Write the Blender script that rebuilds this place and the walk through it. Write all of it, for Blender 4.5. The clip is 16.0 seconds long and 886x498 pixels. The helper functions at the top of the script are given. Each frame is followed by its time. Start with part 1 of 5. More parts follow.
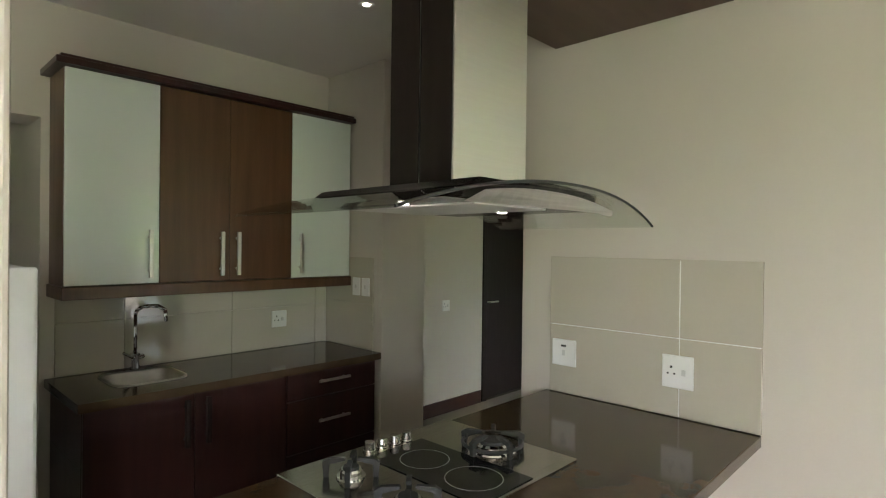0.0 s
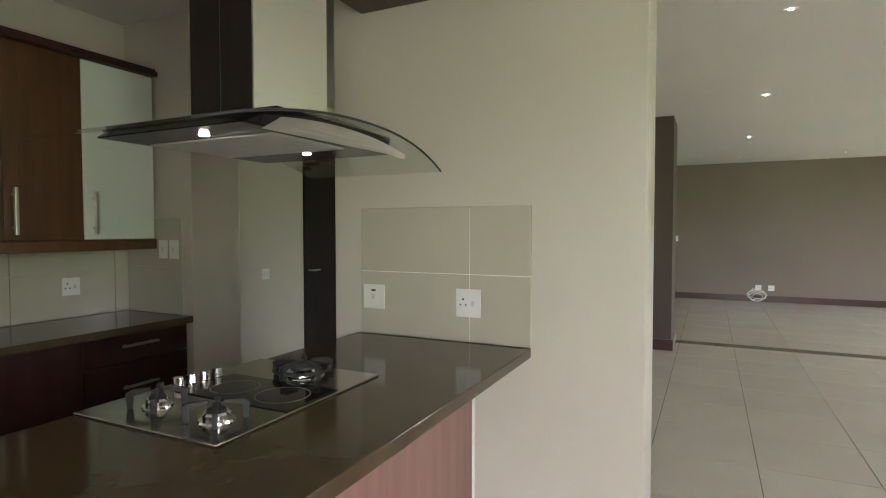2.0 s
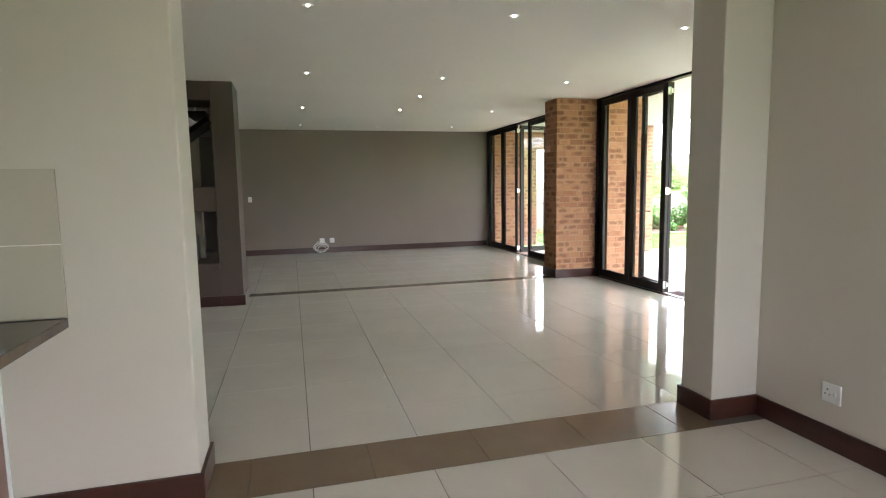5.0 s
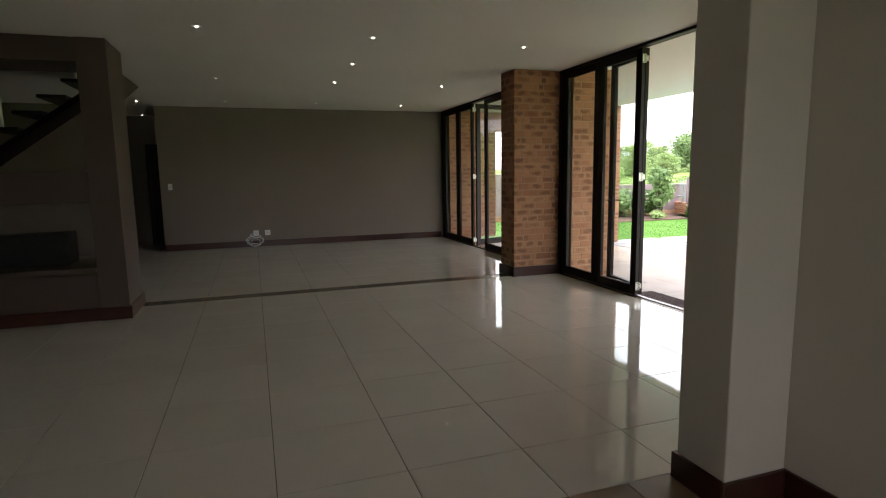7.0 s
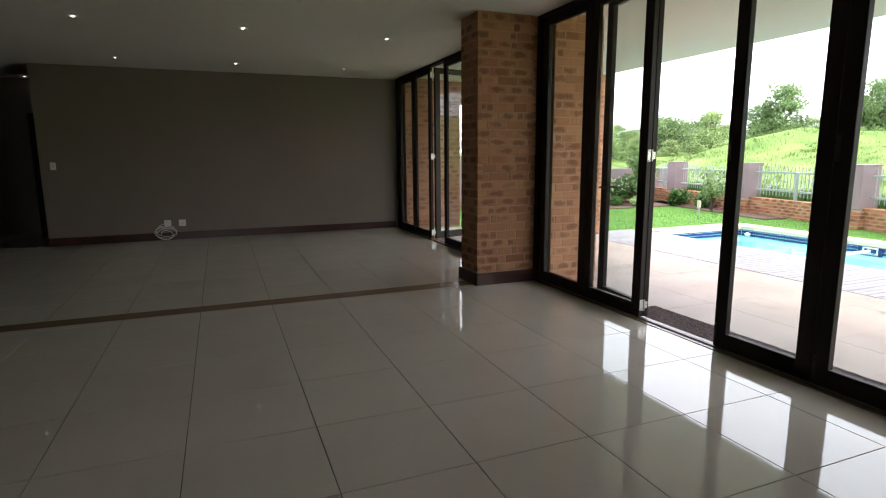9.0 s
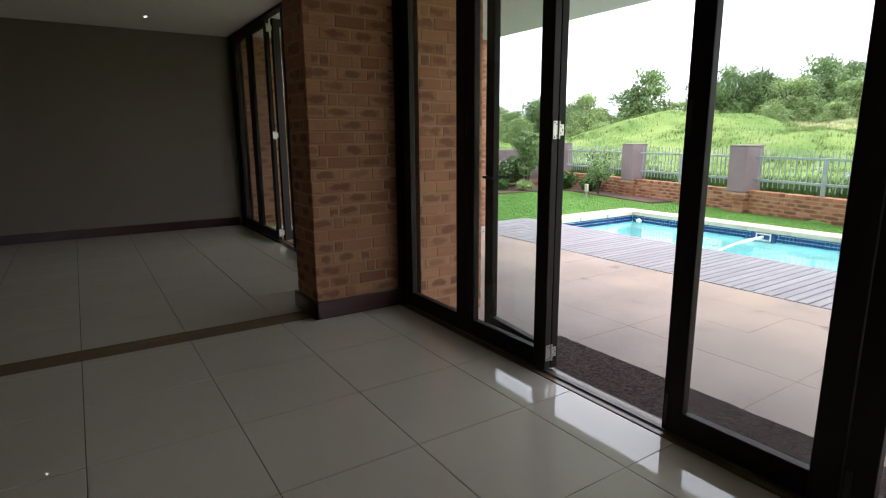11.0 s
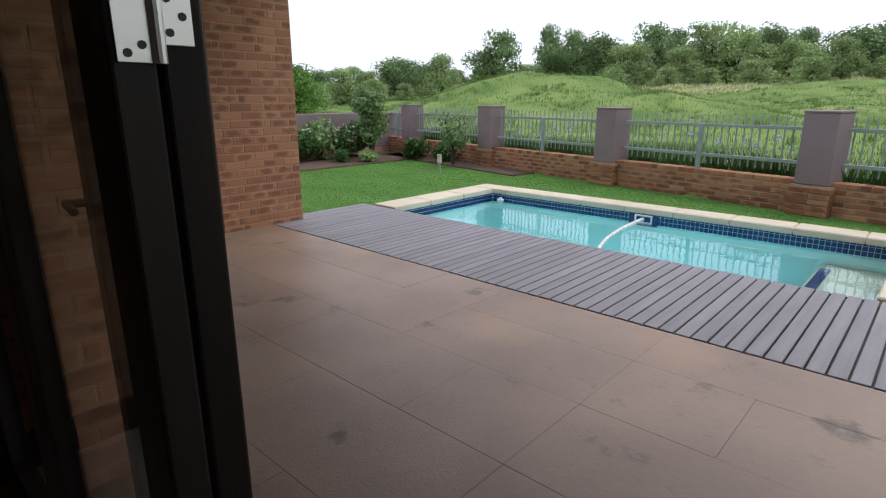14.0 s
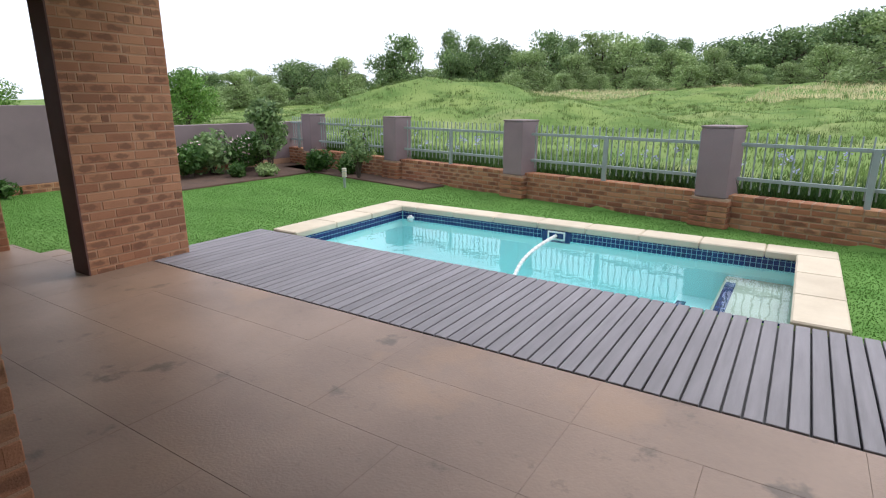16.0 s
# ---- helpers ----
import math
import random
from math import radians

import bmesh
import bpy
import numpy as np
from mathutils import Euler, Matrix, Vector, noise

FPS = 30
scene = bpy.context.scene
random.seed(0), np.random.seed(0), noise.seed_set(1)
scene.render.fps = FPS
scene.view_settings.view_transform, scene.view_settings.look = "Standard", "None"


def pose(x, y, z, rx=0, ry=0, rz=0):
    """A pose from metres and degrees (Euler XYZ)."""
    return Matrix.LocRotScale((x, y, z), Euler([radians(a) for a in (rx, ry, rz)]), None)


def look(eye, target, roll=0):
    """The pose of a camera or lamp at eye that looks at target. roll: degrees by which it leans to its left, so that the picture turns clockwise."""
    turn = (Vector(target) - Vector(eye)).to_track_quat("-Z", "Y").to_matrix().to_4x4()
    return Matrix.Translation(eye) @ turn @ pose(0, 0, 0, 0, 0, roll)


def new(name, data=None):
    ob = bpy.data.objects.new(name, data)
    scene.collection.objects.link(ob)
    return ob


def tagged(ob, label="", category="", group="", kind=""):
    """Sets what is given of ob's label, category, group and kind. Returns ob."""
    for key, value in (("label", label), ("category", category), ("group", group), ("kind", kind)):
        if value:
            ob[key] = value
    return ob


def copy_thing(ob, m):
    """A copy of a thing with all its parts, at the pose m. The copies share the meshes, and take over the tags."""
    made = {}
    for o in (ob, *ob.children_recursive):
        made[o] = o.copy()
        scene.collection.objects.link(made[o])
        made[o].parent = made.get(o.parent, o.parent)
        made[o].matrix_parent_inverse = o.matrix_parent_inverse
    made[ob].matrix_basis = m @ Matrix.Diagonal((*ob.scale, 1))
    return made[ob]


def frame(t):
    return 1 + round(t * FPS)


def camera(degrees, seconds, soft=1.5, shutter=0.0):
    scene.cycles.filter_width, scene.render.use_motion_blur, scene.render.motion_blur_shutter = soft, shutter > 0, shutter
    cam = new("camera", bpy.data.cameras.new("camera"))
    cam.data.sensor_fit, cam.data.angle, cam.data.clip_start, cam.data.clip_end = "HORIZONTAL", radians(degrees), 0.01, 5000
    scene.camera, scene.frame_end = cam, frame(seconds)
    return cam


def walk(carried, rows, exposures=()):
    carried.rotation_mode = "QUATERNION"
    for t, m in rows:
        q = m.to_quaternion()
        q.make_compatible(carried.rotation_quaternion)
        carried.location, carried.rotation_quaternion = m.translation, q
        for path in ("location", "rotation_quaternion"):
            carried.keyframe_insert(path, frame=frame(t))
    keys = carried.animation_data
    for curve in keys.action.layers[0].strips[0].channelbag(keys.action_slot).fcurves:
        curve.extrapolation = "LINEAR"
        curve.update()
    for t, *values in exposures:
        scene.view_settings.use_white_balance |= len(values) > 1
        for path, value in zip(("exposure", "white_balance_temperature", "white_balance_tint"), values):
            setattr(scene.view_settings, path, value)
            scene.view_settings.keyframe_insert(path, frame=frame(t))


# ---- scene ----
cam = camera(77.5, 16.0, 1.15)
# seconds; eye in metres; turns in degrees
ROWS = [
    (0.0, -0.215, -0.037, 1.572, 89.65, -0.67, -46.53),
    (0.5, -0.285, -0.064, 1.529, 90.00, -0.61, -49.64),
    (1.0, -0.291, -0.136, 1.498, 89.52, -0.35, -53.35),
    (1.5, -0.304, -0.178, 1.456, 88.98, -0.17, -58.94),
    (2.0, -0.320, -0.213, 1.423, 87.96, 0.03, -64.18),
    (2.5, -0.355, -0.270, 1.400, 86.39, 0.24, -70.23),
    (3.0, -0.411, -0.285, 1.398, 85.25, 0.29, -78.21),
    (3.5, -0.525, -0.294, 1.410, 84.54, 0.43, -84.49),
    (4.0, -0.614, -0.326, 1.432, 84.08, 0.37, -90.47),
    (4.5, -0.641, -0.368, 1.431, 83.88, 0.56, -98.62),
    (5.0, -0.627, -0.451, 1.425, 83.65, 0.92, -105.31),
    (7.5, 0.805, -1.264, 1.402, 81.95, 0.84, -109.19),
    (8.0, 1.205, -1.464, 1.388, 81.48, 0.73, -109.71),
    (10.5, 3.040, -2.725, 1.298, 78.98, 0.27, -119.55),
    (11.0, 3.362, -3.007, 1.303, 78.53, 0.35, -123.36),
    (11.5, 3.676, -3.352, 1.301, 77.83, 0.22, -126.44),
    (12.0, 3.965, -3.666, 1.299, 76.71, 0.52, -129.42),
    (12.5, 4.205, -3.981, 1.292, 76.14, 0.55, -131.82),
    (13.0, 4.443, -4.288, 1.279, 75.34, 0.36, -133.43),
    (13.5, 4.651, -4.580, 1.282, 75.03, 0.45, -135.48),
    (14.0, 4.874, -4.876, 1.255, 74.80, 0.05, -137.58),
    (14.5, 5.035, -5.112, 1.257, 74.71, 0.03, -139.93),
    (15.0, 5.106, -5.230, 1.301, 74.80, 0.07, -142.70),
    (15.5, 5.159, -5.265, 1.356, 74.94, 0.10, -145.29),
    (16.0, 5.185, -5.252, 1.399, 75.10, -0.04, -147.18),
]
# stops and white balance of the clip's camera on the way
EXPOSURES = [(0.0, 4.35, 6500, 10), (1.0, 4.3, 6500, 10), (2.5, 4.15, 6450, 10), (3.5, 4.35, 6250, 10), (4.5, 4.1, 6250, 10), (5.2, 3.75, 6300, 10), (7.3, 2.1, 6800, 11), (8.2, 2.0, 6650, 11), (10.3, 1.7, 6550, 11), (11.0, 1.35, 6450, 11), (12.0, 0.6, 6350, 11), (13.0, 0.05, 6350, 11), (14.0, 0.05, 6300, 11), (16.0, 0.3, 6350, 11)]
walk(cam, [(t, pose(*p)) for t, *p in ROWS], EXPOSURES)
SKY, W_WEST, W_SOUTH = 0.13, 1.25, 1.5

# ---------- world and light ----------
world = bpy.data.worlds.new("overcast_sky")
scene.world = world
world.use_nodes = True
wn, wl = world.node_tree.nodes, world.node_tree.links
sky = wn.new("ShaderNodeTexSky")
sky.sky_type, sky.sun_disc = "NISHITA", False
sky.sun_elevation, sky.sun_rotation = radians(58), radians(200)
sky.dust_density, sky.air_density, sky.ozone_density = 4.0, 1.0, 1.0
haze = wn.new("ShaderNodeHueSaturation")
haze.inputs["Saturation"].default_value = 0.12
wl.new(sky.outputs[0], haze.inputs["Color"])
cloud = wn.new("ShaderNodeMix")
cloud.data_type = "RGBA"
cloud.inputs[0].default_value = 0.8
cloud.inputs[7].default_value = (9.4, 9.8, 11.0, 1)
wl.new(haze.outputs[0], cloud.inputs[6])
wl.new(cloud.outputs[2], wn["Background"].inputs["Color"])
wn["Background"].inputs["Strength"].default_value = SKY
sun = new("sun", bpy.data.lights.new("sun", "SUN"))
sun.data.energy, sun.data.angle, sun.data.color = 1.4, radians(25), (1.0, 0.96, 0.9)
sun.matrix_world = look((0, 0, 30), (math.sin(radians(200)) * -20, math.cos(radians(200)) * -20, -2))


def window_light(name, eye, target, w, h, watts, colour=(0.92, 0.97, 1.0)):
    """A lamp added at an unseen window opening, standing in for its sky light."""
    ob = new(name, bpy.data.lights.new(name, "AREA"))
    ob.data.shape, ob.data.size, ob.data.size_y = "RECTANGLE", w, h
    ob.data.energy, ob.data.color = watts, colour
    ob.matrix_world = look(eye, target)
    return ob


window_light("west_window_light", (-3.18, -1.9, 1.45), (0, -1.2, 1.2), 1.1, 1.9, W_WEST)
window_light("south_window_light", (-1.95, -3.1, 1.2), (-1.4, 0, 1.1), 1.0, 2.1, W_SOUTH, (0.93, 1.0, 0.90))

# ---------- materials ----------
MATS = {}


def mat(name, c, c2=None, rough=0.5, scale=3.0, fine=60.0, bump=0.0, bscale=80.0, metal=0.0, spec=0.5, rnd=0.0, stretch=(1, 1, 1), coat=0.0, vary_rough=0.08):
    """A surface with two scales of variation, placed in world space."""
    m = bpy.data.materials.new(name)
    m.use_nodes = True
    n, l = m.node_tree.nodes, m.node_tree.links
    p = n["Principled BSDF"]
    c2 = c2 or tuple(v * 0.85 for v in c)
    geo = n.new("ShaderNodeNewGeometry")
    mp = n.new("ShaderNodeMapping")
    mp.inputs["Scale"].default_value = stretch
    l.new(geo.outputs["Position"], mp.inputs["Vector"])
    big = n.new("ShaderNodeTexNoise")
    big.inputs["Scale"].default_value, big.inputs["Detail"].default_value = scale, 5
    small = n.new("ShaderNodeTexNoise")
    small.inputs["Scale"].default_value, small.inputs["Detail"].default_value = fine, 3
    l.new(mp.outputs[0], big.inputs["Vector"])
    l.new(mp.outputs[0], small.inputs["Vector"])
    add = n.new("ShaderNodeMath")
    add.operation, add.use_clamp = "MULTIPLY_ADD", True
    l.new(small.outputs[0], add.inputs[0])
    add.inputs[1].default_value = 0.5
    sub = n.new("ShaderNodeMapRange")
    sub.inputs[1].default_value, sub.inputs[2].default_value = 0.3, 0.7
    sub.inputs[3].default_value, sub.inputs[4].default_value = -0.25, 0.75
    l.new(big.outputs[0], sub.inputs[0])
    l.new(sub.outputs[0], add.inputs[2])
    mix = n.new("ShaderNodeMix")
    mix.data_type = "RGBA"
    mix.inputs[6].default_value, mix.inputs[7].default_value = (*c, 1), (*c2, 1)
    l.new(add.outputs[0], mix.inputs[0])
    out = mix.outputs[2]
    if rnd:
        info = n.new("ShaderNodeObjectInfo")
        mr = n.new("ShaderNodeMapRange")
        mr.inputs[3].default_value, mr.inputs[4].default_value = 1 - rnd, 1 + rnd
        l.new(info.outputs["Random"], mr.inputs[0])
        hs = n.new("ShaderNodeHueSaturation")
        l.new(mr.outputs[0], hs.inputs["Value"])
        l.new(out, hs.inputs["Color"])
        out = hs.outputs[0]
    l.new(out, p.inputs["Base Color"])
    rr = n.new("ShaderNodeMapRange")
    rr.inputs[3].default_value, rr.inputs[4].default_value = max(0.0, rough * (1 - vary_rough)), min(1, rough * (1 + vary_rough * 2))
    l.new(big.outputs[0], rr.inputs[0])
    l.new(rr.outputs[0], p.inputs["Roughness"])
    p.inputs["Metallic"].default_value = metal
    p.inputs["Specular IOR Level"].default_value = spec
    p.inputs["Coat Weight"].default_value = coat
    p.inputs["Coat Roughness"].default_value = 0.08
    if bump:
        bt = n.new("ShaderNodeTexNoise")
        bt.inputs["Scale"].default_value, bt.inputs["Detail"].default_value = bscale, 4
        l.new(mp.outputs[0], bt.inputs["Vector"])
        b = n.new("ShaderNodeBump")
        b.inputs["Strength"].default_value, b.inputs["Distance"].default_value = bump, 0.01
        l.new(bt.outputs[0], b.inputs["Height"])
        l.new(b.outputs[0], p.inputs["Normal"])
    MATS[name] = m
    return m


def ramp_by(m, source, stops):
    n, l = m.node_tree.nodes, m.node_tree.links
    r = n.new("ShaderNodeValToRGB")
    e = r.color_ramp.elements
    e[0].position, e[0].color = stops[0][0], (*stops[0][1], 1)
    e[1].position, e[1].color = stops[-1][0], (*stops[-1][1], 1)
    for pos, c in stops[1:-1]:
        k = e.new(pos)
        k.color = (*c, 1)
    l.new(source, r.inputs[0])
    return r.outputs[0]


def brick_mat(name, stops, spot):
    """Clay face brick: each brick its own tone, with burnt blotches."""
    m = bpy.data.materials.new(name)
    m.use_nodes = True
    n, l = m.node_tree.nodes, m.node_tree.links
    p = n["Principled BSDF"]
    info, geo = n.new("ShaderNodeObjectInfo"), n.new("ShaderNodeNewGeometry")
    tone = ramp_by(m, info.outputs["Random"], stops)
    # an oval burnt patch in the middle of some bricks
    tex, oval, wob, far, add = (n.new("ShaderNode" + k) for k in ("TexCoord", "Mapping", "TexNoise", "VectorMath", "Math"))
    oval.inputs["Scale"].default_value = (12.0, 12.0, 33.0)
    l.new(tex.outputs["Object"], oval.inputs["Vector"])
    far.operation = "LENGTH"
    l.new(oval.outputs[0], far.inputs[0])
    wob.inputs["Scale"].default_value, wob.inputs["Detail"].default_value = 16, 3
    l.new(geo.outputs["Position"], wob.inputs["Vector"])
    add.operation = "MULTIPLY_ADD"
    add.inputs[1].default_value = 1.8
    l.new(wob.outputs[0], add.inputs[0])
    l.new(far.outputs["Value"], add.inputs[2])
    mask = n.new("ShaderNodeMapRange")
    mask.inputs[1].default_value, mask.inputs[2].default_value = 2.0, 1.55
    l.new(add.outputs[0], mask.inputs[0])
    pick, frac, gate = n.new("ShaderNodeMath"), n.new("ShaderNodeMath"), n.new("ShaderNodeMath")
    pick.operation, frac.operation, gate.operation = "MULTIPLY", "FRACT", "MULTIPLY"
    pick.inputs[1].default_value = 7.31
    l.new(info.outputs["Random"], pick.inputs[0])
    l.new(pick.outputs[0], frac.inputs[0])
    some = n.new("ShaderNodeMapRange")
    some.inputs[1].default_value, some.inputs[2].default_value, some.inputs[4].default_value = 0.25, 0.6, 0.68
    l.new(frac.outputs[0], some.inputs[0])
    l.new(mask.outputs[0], gate.inputs[0])
    l.new(some.outputs[0], gate.inputs[1])
    mix = n.new("ShaderNodeMix")
    mix.data_type = "RGBA"
    mix.inputs[7].default_value = (*spot, 1)
    l.new(gate.outputs[0], mix.inputs[0])
    l.new(tone, mix.inputs[6])
    grit = n.new("ShaderNodeTexNoise")
    grit.inputs["Scale"].default_value, grit.inputs["Detail"].default_value = 140, 4
    l.new(geo.outputs["Position"], grit.inputs["Vector"])
    gm = n.new("ShaderNodeMapRange")
    gm.inputs[3].default_value, gm.inputs[4].default_value = 0.75, 1.25
    l.new(grit.outputs[0], gm.inputs[0])
    hs = n.new("ShaderNodeHueSaturation")
    l.new(gm.outputs[0], hs.inputs["Value"])
    l.new(mix.outputs[2], hs.inputs["Color"])
    l.new(hs.outputs[0], p.inputs["Base Color"])
    p.inputs["Roughness"].default_value = 0.88
    p.inputs["Specular IOR Level"].default_value = 0.25
    b = n.new("ShaderNodeBump")
    b.inputs["Strength"].default_value, b.inputs["Distance"].default_value = 0.6, 0.004
    l.new(grit.outputs[0], b.inputs["Height"])
    l.new(b.outputs[0], p.inputs["Normal"])
    return m


def glass_mat(name, tint=(0.97, 0.985, 0.98), ior=1.45, rough=0.0):
    """A thin clear pane: what passes through it, and the gloss on it."""
    m = bpy.data.materials.new(name)
    m.use_nodes = True
    n, l = m.node_tree.nodes, m.node_tree.links
    n.remove(n["Principled BSDF"])
    tr, gl, fr, mx = n.new("ShaderNodeBsdfTransparent"), n.new("ShaderNodeBsdfGlossy"), n.new("ShaderNodeLayerWeight"), n.new("ShaderNodeMixShader")
    power, curve = n.new("ShaderNodeMath"), n.new("ShaderNodeMath")
    tr.inputs[0].default_value = (*tint, 1)
    gl.inputs["Roughness"].default_value = rough
    fr.inputs["Blend"].default_value = 0.5
    f0 = ((ior - 1) / (ior + 1)) ** 2
    power.operation, curve.operation = "POWER", "MULTIPLY_ADD"
    power.inputs[1].default_value = 5.0
    curve.inputs[1].default_value, curve.inputs[2].default_value = 1 - f0, f0
    l.new(fr.outputs["Facing"], power.inputs[0])
    l.new(power.outputs[0], curve.inputs[0])
    l.new(curve.outputs[0], mx.inputs[0])
    l.new(tr.outputs[0], mx.inputs[1])
    l.new(gl.outputs[0], mx.inputs[2])
    l.new(mx.outputs[0], n["Material Output"].inputs["Surface"])
    return m


def glow_mat(name, c, strength):
    m = bpy.data.materials.new(name)
    m.use_nodes = True
    p = m.node_tree.nodes["Principled BSDF"]
    p.inputs["Base Color"].default_value = (*c, 1)
    p.inputs["Emission Color"].default_value = (*c, 1)
    p.inputs["Emission Strength"].default_value = strength
    return m


WALL = mat("beige_wall_paint", (0.555, 0.515, 0.45), (0.525, 0.485, 0.425), rough=0.45, scale=1.2, fine=90, bump=0.06, bscale=160)
TAUPE = mat("taupe_wall_paint", (0.20, 0.16, 0.128), (0.185, 0.147, 0.118), rough=0.5, scale=1.0, fine=90, bump=0.06, bscale=160)
BROWNWALL = mat("dark_taupe_paint", (0.085, 0.056, 0.042), (0.075, 0.05, 0.038), rough=0.5, scale=1.5, fine=80, bump=0.06, bscale=160)
CEIL = mat("white_ceiling_paint", (0.74, 0.705, 0.66), (0.715, 0.68, 0.635), rough=0.7, scale=0.8, fine=70, bump=0.03, bscale=120)
TILE = mat("polished_cream_porcelain", (0.545, 0.503, 0.443), (0.515, 0.473, 0.413), rough=0.032, scale=2.2, fine=30, rnd=0.02, spec=0.82)
BAND = mat("brown_porcelain", (0.19, 0.135, 0.085), (0.16, 0.11, 0.07), rough=0.22, scale=3, fine=40, rnd=0.04)
GROUT = mat("dark_grout", (0.10, 0.085, 0.07), (0.08, 0.07, 0.06), rough=0.9, scale=4)
SKIRT = mat("mahogany_skirting", (0.055, 0.017, 0.011), (0.035, 0.011, 0.008), rough=0.28, scale=4, fine=40, stretch=(1, 1, 6))
FRAME = mat("dark_stained_timber", (0.014, 0.008, 0.006), (0.009, 0.005, 0.004), rough=0.5, spec=0.28, scale=6, fine=50, stretch=(6, 6, 0.6), bump=0.05, bscale=60)
BRICK = brick_mat("mottled_clay_brick", [(0, (0.33, 0.15, 0.085)), (0.25, (0.41, 0.20, 0.112)), (0.5, (0.46, 0.24, 0.135)), (0.75, (0.37, 0.17, 0.095)), (0.93, (0.43, 0.22, 0.125)), (1.0, (0.25, 0.115, 0.066))], (0.15, 0.075, 0.048))
REDBRICK = brick_mat("red_brown_clay_brick", [(0, (0.26, 0.105, 0.057)), (0.3, (0.36, 0.165, 0.085)), (0.6, (0.42, 0.225, 0.125)), (0.85, (0.31, 0.13, 0.07)), (1.0, (0.18, 0.075, 0.045))], (0.12, 0.055, 0.035))
MORTAR = mat("sandy_mortar", (0.44, 0.265, 0.165), (0.36, 0.21, 0.13), rough=0.95, scale=6, bump=0.3, bscale=200)
PALEMORTAR = mat("pale_sandy_mortar", (0.40, 0.28, 0.19), (0.30, 0.20, 0.135), rough=0.95, scale=6, bump=0.3, bscale=200)
FILTER = mat("matt_filter_steel", (0.66, 0.65, 0.61), (0.60, 0.59, 0.56), rough=0.5, scale=6, metal=0.5)
# pale colour carries the window reflection on the hood's steel front
FASCIA = mat("lit_hood_steel", (0.88, 0.85, 0.80), (0.66, 0.63, 0.58), rough=0.30, scale=4, metal=0.45, stretch=(1, 1, 30))
EDGEBROWN = mat("maroon_brown_edge", (0.125, 0.055, 0.045), (0.095, 0.042, 0.034), rough=0.6, scale=3)
GLASS = glass_mat("clear_glass")
TRACK = mat("weathered_aluminium", (0.20, 0.19, 0.18), (0.16, 0.15, 0.14), rough=0.5, scale=6, metal=0.7)
HOODSTEEL = mat("dark_hood_steel", (0.018, 0.014, 0.012), (0.012, 0.010, 0.009), rough=0.22, scale=5, metal=0.0, stretch=(1, 1, 30))
SINKSTEEL = mat("sink_steel", (0.36, 0.35, 0.33), (0.30, 0.29, 0.27), rough=0.3, scale=8, metal=1.0)
PAVEJOINT = mat("sandy_paving_joint", (0.27, 0.195, 0.148), (0.14, 0.10, 0.075), rough=0.95, scale=5)
STEEL = mat("brushed_steel", (0.66, 0.65, 0.61), (0.64, 0.63, 0.59), rough=0.36, scale=5, metal=1.0, stretch=(1, 1, 30))
HOBSTEEL = mat("hob_steel", (0.42, 0.40, 0.37), (0.35, 0.33, 0.30), rough=0.16, scale=6, metal=1.0, stretch=(1, 25, 1))
CHROME = mat("chrome", (0.75, 0.75, 0.74), (0.7, 0.7, 0.7), rough=0.07, scale=3, metal=1.0)
PLASTIC = mat("white_plastic", (0.78, 0.78, 0.76), (0.74, 0.74, 0.72), rough=0.3, scale=8)
ROCKER = mat("pale_grey_plastic", (0.60, 0.60, 0.58), (0.56, 0.56, 0.54), rough=0.3, scale=8)
BLACK = mat("black_plastic", (0.012, 0.012, 0.012), (0.02, 0.02, 0.02), rough=0.45, scale=10)
IRON = mat("cast_iron", (0.03, 0.03, 0.03), (0.02, 0.02, 0.02), rough=0.55, scale=30, bump=0.2, bscale=200)
CERAMIC = mat("black_glass_ceramic", (0.008, 0.008, 0.008), (0.010, 0.010, 0.010), rough=0.06, scale=3)
RING = mat("printed_grey_ring", (0.35, 0.35, 0.34), rough=0.3)
COUNTER = mat("brown_quartz", (0.088, 0.059, 0.034), (0.064, 0.043, 0.026), rough=0.10, scale=9, fine=260, spec=0.4)
WENGE = mat("wenge_veneer", (0.045, 0.016, 0.013), (0.028, 0.010, 0.009), rough=0.3, scale=2.5, fine=30, stretch=(9, 9, 0.7), bump=0.03, bscale=40)
WALNUT = mat("walnut_veneer", (0.115, 0.055, 0.025), (0.075, 0.034, 0.015), rough=0.33, scale=2.5, fine=30, stretch=(9, 9, 0.7), bump=0.03, bscale=40)
PINKVENEER = mat("reddish_veneer_panel", (0.30, 0.165, 0.135), (0.23, 0.12, 0.10), rough=0.4, scale=2.0, fine=25, stretch=(9, 9, 0.5), bump=0.03, bscale=40)
WHITEGLOSS = mat("white_glass_door", (0.70, 0.76, 0.70), (0.68, 0.74, 0.68), rough=0.08, scale=2)
SPLASH = mat("glossy_beige_wall_tile", (0.49, 0.455, 0.375), (0.46, 0.425, 0.35), rough=0.06, scale=2, spec=0.55)
SOFFIT = mat("brown_soffit_board", (0.10, 0.052, 0.032), (0.075, 0.038, 0.024), rough=0.4, scale=2, stretch=(1, 6, 1))
STONE = mat("sandstone_paving", (0.285, 0.192, 0.140), (0.195, 0.131, 0.097), rough=0.45, scale=1.3, fine=30, bump=0.16, bscale=70, rnd=0.05)


